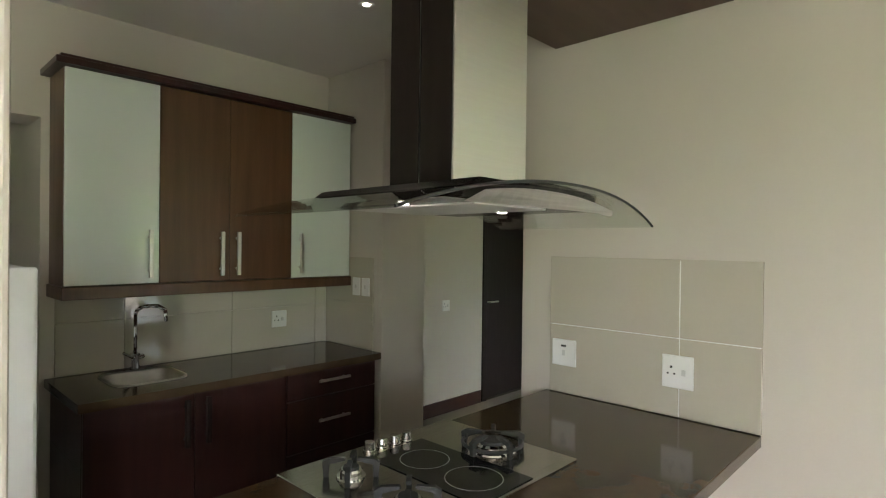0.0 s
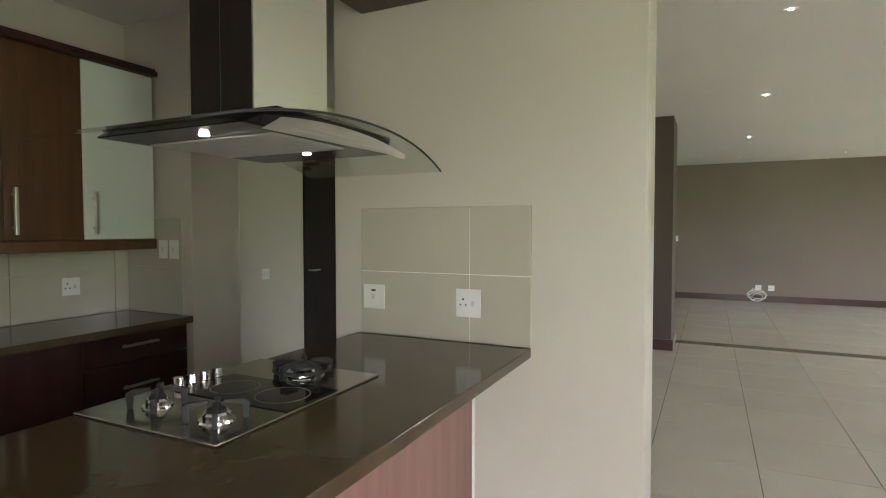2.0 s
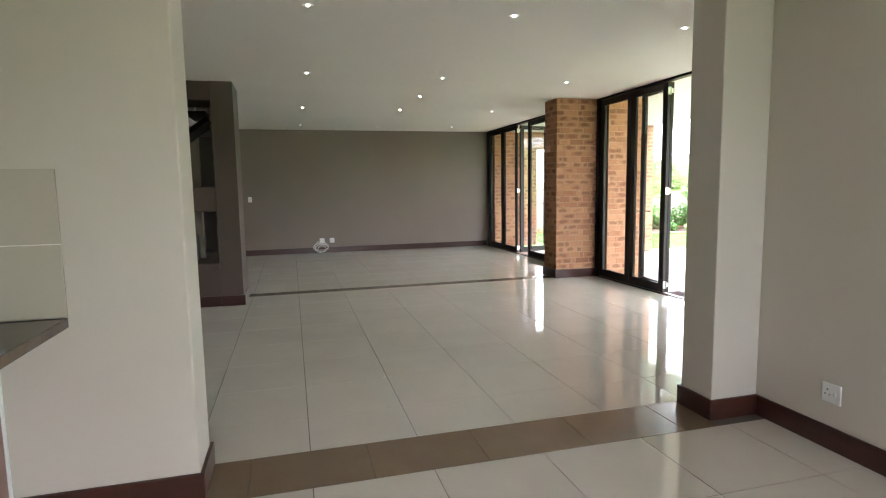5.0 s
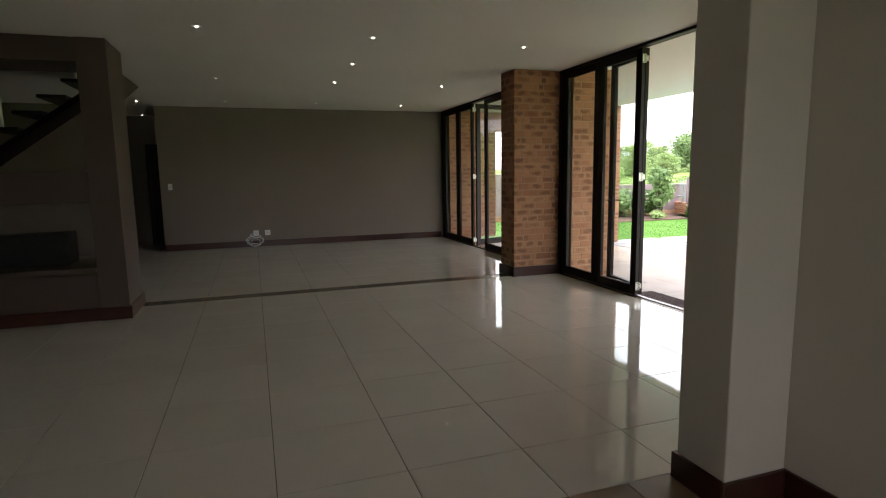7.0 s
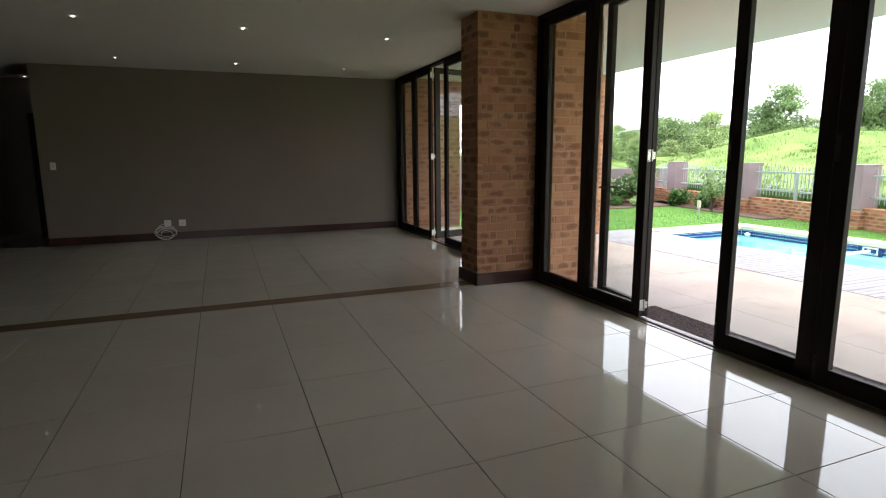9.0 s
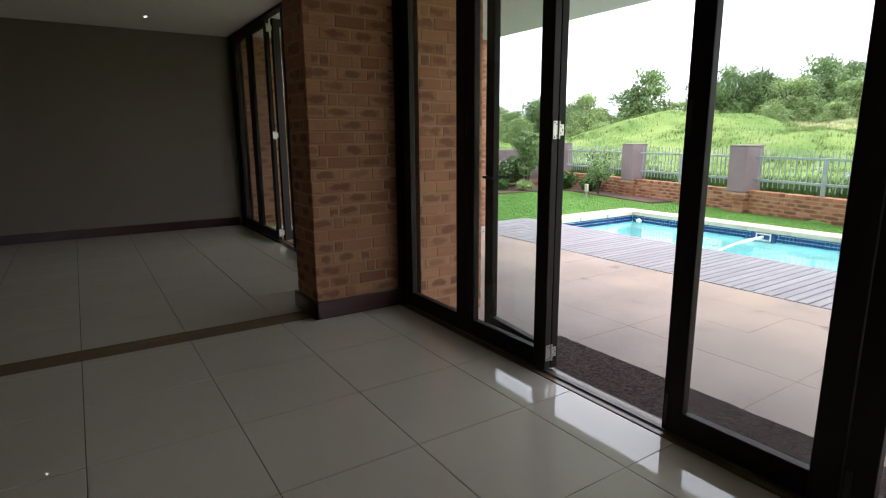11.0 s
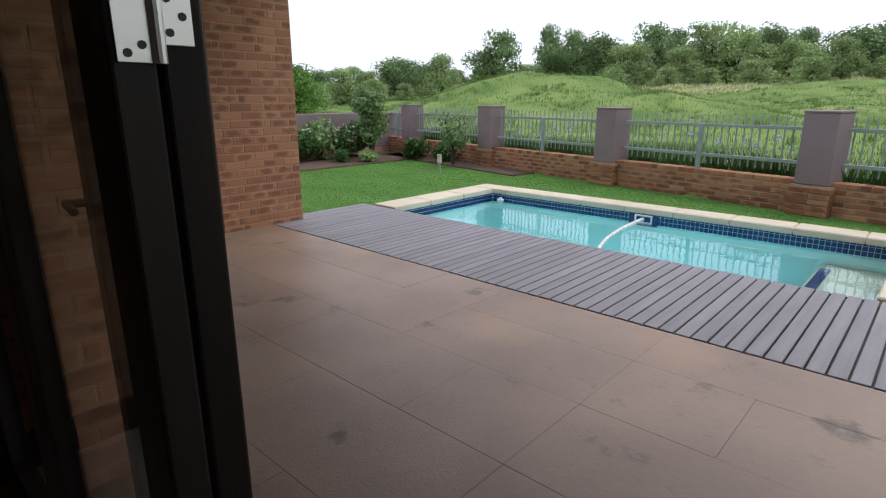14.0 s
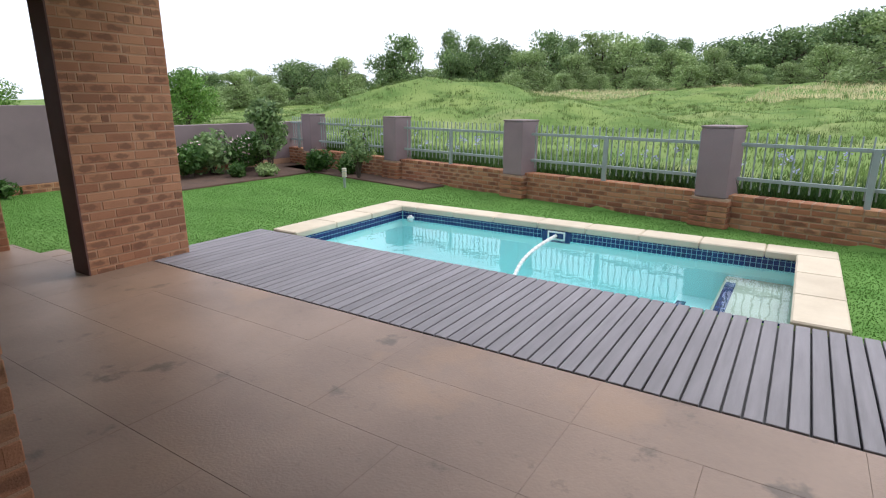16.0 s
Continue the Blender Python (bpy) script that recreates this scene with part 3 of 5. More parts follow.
folding_door("door_1", 3.02, 7.11, [(6.245, 7.03), (5.475, 6.24), (4.035, 4.725), (3.10, 4.03)], (5.475, DOOR_Y - 0.05, 6.22, DOOR_Y - 0.15), "dark timber and glass folding door standing partly open to the patio")
folding_door("door_2", 7.72, 12.06, [(11.13, 11.98), (10.32, 11.125), (8.85, 9.75), (7.80, 8.845)], (10.31, DOOR_Y - 0.05, 10.50, DOOR_Y - 0.78), "dark timber and glass folding door standing ajar at the room's end")


def timber_door(name, x, y, w, h, facing, label):
    """A closed dark door with frame and lever. facing: 'y' or 'x'."""
    d = thing(name, (x, y, 0), label, "door", kind="structure")
    if facing == "y":
        part("door_leaf", B(((x + 0.06, y + 0.03, 0.005), (x + w - 0.06, y + 0.07, h - 0.06)), bevel=0.003), FRAME, d)
        part("door_frame", B(((x, y - 0.015, 0), (x + 0.06, y + 0.1, h)), ((x + w - 0.06, y - 0.015, 0), (x + w, y + 0.1, h)), ((x + 0.06, y - 0.015, h - 0.06), (x + w - 0.06, y + 0.1, h)), bevel=0.002), FRAME, d)
        lever = bmesh.new()
        bent(lever, [(x + 0.12, y + 0.03, 1.0), (x + 0.12, y - 0.02, 1.0), (x + 0.24, y - 0.02, 1.0)], 0.008)
    else:
        part("door_leaf", B(((x + 0.03, y + 0.06, 0.005), (x + 0.07, y + w - 0.06, h - 0.06)), bevel=0.003), FRAME, d)
        part("door_frame", B(((x - 0.015, y, 0), (x + 0.1, y + 0.06, h)), ((x - 0.015, y + w - 0.06, 0), (x + 0.1, y + w, h)), ((x - 0.015, y + 0.06, h - 0.06), (x + 0.1, y + w - 0.06, h)), bevel=0.002), FRAME, d)
        lever = bmesh.new()
        bent(lever, [(x + 0.03, y + 0.12, 1.0), (x - 0.02, y + 0.12, 1.0), (x - 0.02, y + 0.24, 1.0)], 0.008)
    part("door_handle", lever, STEEL, d, "steel lever handle")
    return d


timber_door("door_3", 4.1, 3.5, 0.8, 2.55, "y", "tall dark timber passage door, closed")
timber_door("door_4", 13.4, 0.15, 0.85, 2.1, "x", "dark timber corridor door, closed")
timber_door("door_5", -0.6, 5.0, 0.9, 2.1, "y", "dark timber door at the end of the kitchen corridor")
for nm, fr in (("window_1", (((-3.36, -2.5, 0.45), (-3.28, -2.42, 2.4)), ((-3.36, -1.38, 0.45), (-3.28, -1.3, 2.4)))), ("window_2", (((-1.6, 3.3, 1.15), (-1.56, 3.38, 2.4)), ((-1.29, 3.3, 1.15), (-1.25, 3.38, 2.4))))):
    structure(nm, B(*fr), FRAME, "dark timber window frame", "window")
structure("door_6", B(((-2.5, -3.3, 0), (-2.42, -3.2, 2.3)), ((-1.48, -3.3, 0), (-1.4, -3.2, 2.3))), FRAME, "dark timber sliding door frame", "door")

# ---------- column and see-through fireplace ----------
structure("wall_column", B(((6.62, 0.18, 0), (7.30, 0.44, CEIL_Z)), bevel=0.005), BROWNWALL, "dark taupe painted column beside the fireplace", "wall")
fp = thing("fireplace", (6.64, 0.44, 0), "dark taupe see-through fireplace wall with two openings", "fireplace", kind="structure")
part("lintel", B(((6.64, 0.44, 2.51), (7.28, 2.6, CEIL_Z)), bevel=0.004), BROWNWALL, fp)
part("mid_shelf", B(((6.64, 0.44, 1.18), (7.28, 2.6, 1.48)), bevel=0.004), BROWNWALL, fp)
part("hearth", B(((6.64, 0.44, 0.0), (7.28, 2.6, 0.48)), ((6.60, 0.44, 0.48), (7.30, 2.6, 0.54)), bevel=0.004), BROWNWALL, fp)
part("cheek", B(((6.64, 2.6, 0), (7.28, 3.5, CEIL_Z)), bevel=0.004), BROWNWALL, fp)
part("firebox", B(((6.95, 0.75, 0.54), (7.26, 2.3, 0.86)), bevel=0.004), BLACK, fp, "black steel firebox")
part("reveal", B(((6.74, 0.441, 0.54), (7.27, 0.452, 1.18)), ((7.0, 0.441, 1.48), (7.27, 0.452, 1.95)), bevel=0.002), WALL, fp, "pale inner cheek")
skirting("baseboard_column", [(6.60, 0.16, 6.62, 0.44), (6.62, 0.16, 7.32, 0.18), (6.62, 0.44, 6.638, 2.6)], 0.13)
stair = thing("staircase", (8.2, 0.6, 0), "dark timber open staircase with steel balustrade", "staircase")
for k in range(12):
    t = part("tread", B(((8.2, 0.7 + 0.26 * k, 2.55 - 0.19 * k), (9.2, 1.0 + 0.26 * k, 2.59 - 0.19 * k)), bevel=0.004), FRAME, stair)
sb = bmesh.new()
tube(sb, (8.25, 0.65, 2.45), (8.25, 3.9, 0.08), 0.09, seg=4)
part("stringer", sb, FRAME, stair)
for k in range(0, 12, 3):
    pb = bmesh.new()
    tube(pb, (8.22, 0.85 + 0.26 * k, 2.59 - 0.19 * k), (8.22, 0.85 + 0.26 * k, min(2.75, 3.4 - 0.19 * k)), 0.02)
    part("baluster", pb, STEEL, stair, "steel post")
# solid dark wedge in place of a dark triangular opening in the ceiling
wedge = bmesh.new()
near, back = ([wedge.verts.new((x, y, z)) for x, z in ((8.2, CEIL_Z - 0.002), (9.75, CEIL_Z - 0.002), (8.2, 2.28))] for y in (0.43, 0.66))
wedge.faces.new(near)
wedge.faces.new(back)
for k in range(3):
    wedge.faces.new((near[k], near[(k + 1) % 3], back[(k + 1) % 3], back[k]))
structure("trim_stairwell", wedge, BROWNWALL, "dark brown wedge standing for the dark triangular opening in the ceiling", "trim")


# unseen paving, added over the lawn to make the bounced light less green
structure("pavement_yard", B(((-9.0, -9.0, -0.2), (1.5, -3.34, -0.1)), ((-9.0, -3.34, -0.2), (-3.41, 6.5, -0.1))), STONE, "unseen added paving that keeps green lawn bounce out of the kitchen", "paving")


# ---------- brickwork ----------
def brick_face(parent, axis, plane, out, a0, a1, z0, z1, material, course=0.0855, length=0.232, proud=0.0035, first=0):
    """Courses of bricks on one face. axis: the direction along the face; out: +1 or -1, the way it looks."""
    rows = int(round((z1 - z0) / course))
    course = (z1 - z0) / rows
    for r in range(rows):
        s = a0 - (length / 2 if (r + first) % 2 else 0) - rng.uniform(0.0, 0.035)
        while s < a1 - 0.012:
            b0, b1 = max(s, a0), min(s + length, a1)
            s += length
            w = b1 - b0 - 0.010
            if w < 0.03:
                continue
            c, z = (b0 + b1) / 2, z0 + course * (r + 0.5)
            dep = 0.05
            q = plane + out * (proud + rng.uniform(-0.0015, 0.0015) - dep / 2)
            w = round(w, 2)
            cuts = [(c, w)]
            if w > 0.2 and rng.random() < 0.3:
                cuts = [(c - 0.037, 0.148), (c + 0.079, 0.064)] if rng.random() < 0.5 else [(c + 0.037, 0.148), (c - 0.079, 0.064)]
            for c, w in cuts:
                if axis == "y":
                    lay("brick", parent, (q, c, z), (dep, w, course - 0.011), 0.004, material)
                else:
                    lay("brick", parent, (c, q, z), (w, dep, course - 0.011), 0.004, material)


# ---------- patio, pool and deck, on the garden's own survey grid ----------
SITE = Matrix.Translation((0.34, 0.23, -0.128)) @ Matrix.Diagonal((1.07, 1.07, 1.07, 1))
INDOORS = set(scene.objects)
structure("roof_patio", B(((1.6, -8.18, 2.70), (12.4, -5.06, 2.90))), CEIL, "white plastered patio roof slab with a plain edge", "roof")
patio = structure("pavement", B(((1.6, -7.80, -0.16), (9.6, -5.03, -0.005)), ((9.6, -7.36, -0.16), (11.28, -5.03, -0.005))), PAVEJOINT, "sandstone patio slabs with thin joints and damp stains", "patio")
LAWN_Z = -0.045
PX0, PX1, PY0, PY1 = 4.42, 9.187, -11.28, -9.30
pool = thing("swimming_pool", (6.8, -10.4, -0.1), "rectangular swimming pool with turquoise water, navy mosaic band and cream coping", "pool", kind="structure")
D = 1.3
pb = bmesh.new()
box(pb, (PX0 - 0.1, PY0 - 0.1, -D - 0.1), (PX1 + 0.1, PY1 + 0.1, -D))
for a, b in (((PX0 - 0.1, PY0 - 0.1), (PX0, PY1 + 0.1)), ((PX1, PY0 - 0.1), (PX1 + 0.1, PY1 + 0.1)), ((PX0, PY0 - 0.1), (PX1, PY0)), ((PX0, PY1), (PX1, PY1 + 0.1))):
    box(pb, (*a, -D), (*b, -0.06))
part("basin", pb, POOLPLASTER, pool, "pale blue plastered basin")
for k, (x, z, mt) in enumerate(((5.02, -0.30, POOLPLASTER), (5.45, -0.58, POOLPLASTER))):
    part("step", B(((PX0, PY0, -D), (x - 0.0, PY1, z)), bevel=0.02), STEPBEIGE if k == 0 else mt, pool, "submerged entry step")
    part("step_band", B(((x - 0.12, PY0 + 0.25, z), (x - 0.03, PY1 - 0.1, z + 0.006))), MOSAIC, pool, "navy mosaic step edge")
WZ = -0.125
water_mat = glass_mat("pool_water", (0.84, 0.97, 0.97), 1.33, 0.0)
wn_, wl_ = water_mat.node_tree.nodes, water_mat.node_tree.links
ripple, wb = wn_.new("ShaderNodeTexNoise"), wn_.new("ShaderNodeBump")
ripple.inputs["Scale"].default_value, ripple.inputs["Detail"].default_value = 3.5, 3
wg = wn_.new("ShaderNodeNewGeometry")
wl_.new(wg.outputs["Position"], ripple.inputs["Vector"])
wb.inputs["Strength"].default_value, wb.inputs["Distance"].default_value = 0.12, 0.03
wl_.new(ripple.outputs[0], wb.inputs["Height"])
for nd in wn_:
    if nd.type in ("BSDF_GLOSSY", "LAYER_WEIGHT"):
        wl_.new(wb.outputs[0], nd.inputs["Normal"])
wbm = bmesh.new()
wbm.faces.new([wbm.verts.new(v) for v in ((PX0, PY0, WZ), (PX1, PY0, WZ), (PX1, PY1, WZ), (PX0, PY1, WZ))])
part("water", wbm, water_mat, pool, "clear turquoise water with small ripples")


def mosaic_row(a, b, axis, plane, out):
    """Two courses of small square tiles round the water line, joined."""
    bm = bmesh.new()
    n = int((b - a) / 0.05)
    for i in range(n):
        for k in range(3):
            c0, c1 = a + i * 0.05 + 0.003, a + (i + 1) * 0.05 - 0.003
            z0 = -0.175 + k * 0.05
            if axis == "x":
                box(bm, (c0, plane, z0 + 0.003), (c1, plane + out * 0.006, z0 + 0.047))
            else:
                box(bm, (plane, c0, z0 + 0.003), (plane + out * 0.006, c1, z0 + 0.047))
    return bm


for args in ((PX0, PX1, "x", PY0, 1), (PX0, PX1, "x", PY1, -1), (PY0, PY1, "y", PX0, 1), (PY0, PY1, "y", PX1, -1)):
    tagged(part("mosaic_band", mosaic_row(*args), MOSAIC, pool, "navy blue mosaic tiles"), kind="stuff")


def coping_run(x0, y0, x1, y1):
    """Coping stones with a rounded nose along a run."""
    along_x = abs(x1 - x0) > abs(y1 - y0)
    n = max(1, round((abs(x1 - x0) if along_x else abs(y1 - y0)) / 0.62))
    for k in range(n):
        if along_x:
            a, b = x0 + (x1 - x0) * k / n, x0 + (x1 - x0) * (k + 1) / n
            lay("coping_stone", pool, ((a + b) / 2, (y0 + y1) / 2, -0.02), (b - a - 0.004, y1 - y0, 0.075), 0.012, COPING)
        else:
            a, b = y0 + (y1 - y0) * k / n, y0 + (y1 - y0) * (k + 1) / n
            lay("coping_stone", pool, ((x0 + x1) / 2, (a + b) / 2, -0.02), (x1 - x0, b - a - 0.004, 0.075), 0.012, COPING)


coping_run(PX0 - 0.32, -11.58, PX1 + 0.36, PY0 + 0.02)
coping_run(PX0 - 0.32, PY0 + 0.02, PX0 + 0.02, -9.28)
coping_run(PX1 - 0.02, PY0 + 0.02, PX1 + 0.36, -9.28)
part("skimmer_mouth", B(((6.70, PY0, -0.20), (7.05, PY0 + 0.02, -0.07)), bevel=0.004), MOSAIC, pool)
part("skimmer_frame", B(((6.76, PY0 + 0.018, -0.17), (6.98, PY0 + 0.03, -0.15)), ((6.76, PY0 + 0.018, -0.085), (6.98, PY0 + 0.03, -0.065)), ((6.76, PY0 + 0.018, -0.15), (6.78, PY0 + 0.03, -0.085)), ((6.96, PY0 + 0.018, -0.15), (6.98, PY0 + 0.03, -0.085)), bevel=0.003), PLASTIC, pool, "white plastic skimmer frame")
hose = thing("pool_cleaner_hose", (6.87, PY0 + 0.05, -0.12), "white ribbed pool cleaner hose floating in the water", "hose")
hb = bmesh.new()
hp = []
for k in range(15):
    u = k / 14
    hp.append((6.87 - 0.28 * u + 0.10 * math.sin(u * 3.0), PY0 + 0.04 + 1.7 * u, -0.115 - 0.02 * min(1, u * 2) - 0.03 * max(0, u - 0.75)))
bent(hb, hp, 0.021, 10)
part("hose", hb, PLASTIC, hose, smooth=True)
fl = thing("pool_float", (8.98, -11.2, WZ), "small white chlorine float in the pool corner", "float")
fb = bmesh.new()
tube(fb, (8.98, -11.2, WZ - 0.05), (8.98, -11.2, WZ + 0.012), 0.045, 0.05, 16)
tube(fb, (8.98, -11.2, WZ + 0.012), (8.98, -11.2, WZ + 0.035), 0.03, 0.02, 16)
part("float_body", fb, PLASTIC, fl)

deck = thing("pool_deck", (6.2, -8.65, -0.05), "grey composite deck boards beside the pool", "deck", kind="structure")
# black sheet added below the boards to make the gaps look shaded
part("underlay", B(((2.1, -9.25, -0.043), (9.71, -7.82, -0.039))), BLACK, deck, "black sheet standing for the shade between the boards")
part("joists", B(((2.1, -9.2, -0.12), (9.7, -9.1, -0.044)), ((2.1, -8.6, -0.12), (9.7, -8.5, -0.044)), ((2.1, -8.0, -0.12), (9.7, -7.9, -0.044))), BLACK, deck)
for k in range(83):
    xc = 9.72 - 0.046 - 0.0915 * k
    lay("board", deck, (xc, -8.535, -0.012 + rng.uniform(-0.001, 0.001)), (0.080, 1.43, 0.026), 0.003, DECK)

# ---------- ground, field and hill ----------
FP, FU, FN = Vector((5.356, -12.595)), Vector((0.9763, -0.2164)), Vector((-0.2164, -0.9763))


def smooth(a, b, v):
    v = max(0.0, min(1.0, (v - a) / (b - a)))
    return v * v * (3 - 2 * v)


def land(x, y):
    """Height of the ground: flat yard, then a field that rises behind the fence to a mound and a wooded hill."""
    d = Vector((x, y)) - FP
    s, a = d.dot(FN), d.dot(FU)
    if s < 0.12 or x > 15.35 and y > -14.5:
        far = smooth(16, 60, x)
        return LAWN_Z + 1.2 * far
    h = LAWN_Z + 0.28 * smooth(0.12, 0.3, s) + 0.012 * s
    h += 1.5 * smooth(8, 42, s) + smooth(25, 70, s) * (0.4 + 2.6 * smooth(25, -25, a)) + smooth(60, 150, s) * 7.0 * smooth(30, -40, a)
    h += 2.0 * math.exp(-((a - 18.4) / (5.4 if a > 18.4 else 8.6)) ** 2 - ((s - 12.5) / 5.5) ** 2)
    h += 0.5 * math.exp(-((a + 16) / 10) ** 2 - ((s - 24) / 8) ** 2)
    h += 0.34 * noise.noise((x * 0.22, y * 0.22, 0)) * smooth(3, 10, s) + 0.24 * noise.noise((x * 0.5, y * 0.5, 7)) * smooth(3, 9, s) + 0.10 * noise.noise((x * 0.9, y * 0.9, 3)) * smooth(1, 5, s)
    return h


xs = sorted({PX0, PX1, *np.arange(-4, 17, 0.5), *np.arange(17, 60, 1.2), *np.arange(-50, -4, 1.2), *np.geomspace(60, 900, 22), *(-np.geomspace(50, 900, 22))})
ys = sorted({PY0, PY1, *np.arange(-18, -4, 0.35), *np.arange(-70, -18, 0.9), *np.arange(-4, 12, 2.0), *(-np.geomspace(70, 900, 24)), *np.geomspace(12, 400, 12)})
verts = [(float(x), float(y), land(x, y)) for x in xs for y in ys]
faces, ny = [], len(ys)
for i in range(len(xs) - 1):
    for j in range(ny - 1):
        cx, cy = (xs[i] + xs[i + 1]) / 2, (ys[j] + ys[j + 1]) / 2
        if not (PX0 < cx < PX1 and PY0 < cy < PY1):
            faces.append((i * ny + j, (i + 1) * ny + j, (i + 1) * ny + j + 1, i * ny + j + 1))
gm = bpy.data.meshes.new("ground")
gm.from_pydata(verts, [], faces)
gm.polygons.foreach_set("use_smooth", [True] * len(faces))
gm.materials.append(LAWN)
gm.materials.append(FIELD)
for q in gm.polygons:
    if (Vector(q.center[:2]) - FP).dot(FN) > 0.25 or q.center[0] > 15.35:
        q.material_index = 1
ground = tagged(new("ground", gm), "mown green lawn running into a grassy field and mound", "ground", "", "structure")

GARDEN = [o for o in scene.objects if o not in INDOORS and not o.parent]
# ---------- kitchen ----------


def bar_handle(parent, a, b, out, material=STEEL, r=0.007, label="steel bar handle"):
    """A straight bar on two short posts, standing off along out."""
    a, b, out = Vector(a), Vector(b), Vector(out)
    bm = bmesh.new()
    d = (b - a) * 0.12
    for q in (a + d, b - d):
        tube(bm, q, q + out * 0.03, r * 0.8)
    lo, hi = a + out * 0.03, b + out * 0.03
    w = Vector((r, r, r))
    box(bm, lo - w, hi + w, 0.002)
    return part("handle", bm, material, parent, label)


# upper cabinets
UY, UZ0, UZ1 = 2.92, 1.365, 2.365


def wall_unit(x0, x1, splits, door_mat, handles, label):
    u = thing("wall_cabinet", ((x0 + x1) / 2, 3.06, UZ0), label, "cabinet", "wall cabinets over the sink")
    part("body", B(((x0, UY + 0.02, UZ0), (x1, 3.205, UZ1)), bevel=0.002), WALNUT, u)
    edges = [x0, *splits, x1]
    for (a, b), hx in zip(zip(edges, edges[1:]), handles):
        d = part("door", B(((a + 0.0015, UY, UZ0 + 0.002), (b - 0.0015, UY + 0.019, UZ1 - 0.002)), bevel=0.002), door_mat, u)
        bar_handle(d, (hx, UY, UZ0 + 0.04), (hx, UY, UZ0 + 0.26), (0, -1, 0), STEEL, 0.009)
    return u


wall_unit(0.415, 0.823, [], WHITEGLOSS, [0.775], "wall cabinet with a white glossy glass door")
wall_unit(0.823, 1.575, [1.188], WALNUT, [1.138, 1.23], "brown walnut wall cabinet with two doors")
wall_unit(1.575, 2.008, [], WHITEGLOSS, [1.63], "wall cabinet with a white glossy glass door")
tagged(obj("cornice", B(((0.375, 2.88, UZ1 + 0.002), (2.02, 3.205, UZ1 + 0.032)), ((0.395, 2.90, UZ1 + 0.032), (2.02, 3.205, UZ1 + 0.05)), bevel=0.003), WENGE), "dark cornice along the wall cabinets", "cornice", "", "structure")
tagged(obj("pelmet", B(((0.405, 2.905, UZ0 - 0.062), (2.01, 3.205, UZ0 - 0.002)), bevel=0.002), WALNUT), "brown light pelmet under the wall cabinets", "pelmet", "", "structure")

# base cabinets and sink worktop
BY = 2.635


def base_unit(x0, x1, fronts, label):
    u = thing("base_cabinet", ((x0 + x1) / 2, 2.9, 0), label, "cabinet", "base cabinets under the sink")
    part("body", B(((x0, BY + 0.02, 0.1), (x1, 3.205, 0.60)), ((x0, BY + 0.02, 0.60), (x0 + 0.016, 3.205, 0.855)), ((x1 - 0.016, BY + 0.02, 0.60), (x1, 3.205, 0.855)), bevel=0.002), WENGE, u)
    part("plinth", B(((x0, BY + 0.07, 0), (x1, BY + 0.09, 0.1))), WENGE, u)
    for kind, a, b, z0, z1, hx in fronts:
        d = part(kind, B(((a + 0.002, BY, z0 + 0.002), (b - 0.002, BY + 0.019, z1 - 0.002)), bevel=0.002), WENGE, u)
        if kind == "door":
            bar_handle(d, (hx, BY, 0.62), (hx, BY, 0.82), (0, -1, 0), FRAME, 0.011, "dark bar handle")
        else:
            bar_handle(d, (hx - 0.1, BY, (z0 + z1) / 2 + 0.015), (hx + 0.1, BY, (z0 + z1) / 2 + 0.015), (0, -1, 0), STEEL, 0.007)
    return u


base_unit(0.425, 1.383, [("door", 0.425, 0.89, 0.1, 0.855, 0.845), ("door", 0.89, 1.383, 0.1, 0.855, 0.945)], "dark wenge base cabinet with two doors")
base_unit(1.385, 2.0, [("drawer", 1.385, 2.0, 0.705, 0.855, 1.68), ("drawer", 1.385, 2.0, 0.41, 0.703, 1.68), ("drawer", 1.385, 2.0, 0.1, 0.408, 1.68)], "dark wenge base cabinet with three drawers")
SX0, SX1, SY0, SY1 = 0.60, 0.92, 2.78, 3.10
wt = thing("worktop", (1.2, 2.9, 0.86), "dark brown quartz worktop with a sink cut-out", "worktop")
slab = bmesh.new()
rings = [[slab.verts.new((x, y, z)) for x, y in ((x0, y0), (x1, y0), (x1, y1), (x0, y1))] for x0, x1, y0, y1 in ((0.40, 2.018, 2.60, 3.207), (SX0, SX1, SY0, SY1)) for z in (0.86, 0.90)]
for k in range(4):
    n = (k + 1) % 4
    for p, q in ((0, 1), (1, 3), (3, 2), (2, 0)):
        slab.faces.new((rings[p][k], rings[p][n], rings[q][n], rings[q][k]))
part("slab", slab, COUNTER, wt)
sink = thing("sink", (0.76, 2.94, 0.74), "small inset stainless steel sink bowl", "sink")
sbm = bmesh.new()


def round_rect(x0, x1, y0, y1, z, r, n=6):
    pts = []
    for cx, cy, a0 in ((x1 - r, y1 - r, 0), (x0 + r, y1 - r, 90), (x0 + r, y0 + r, 180), (x1 - r, y0 + r, 270)):
        for k in range(n + 1):
            a = radians(a0 + 90 * k / n)
            pts.append((cx + r * math.cos(a), cy + r * math.sin(a), z))
    return pts


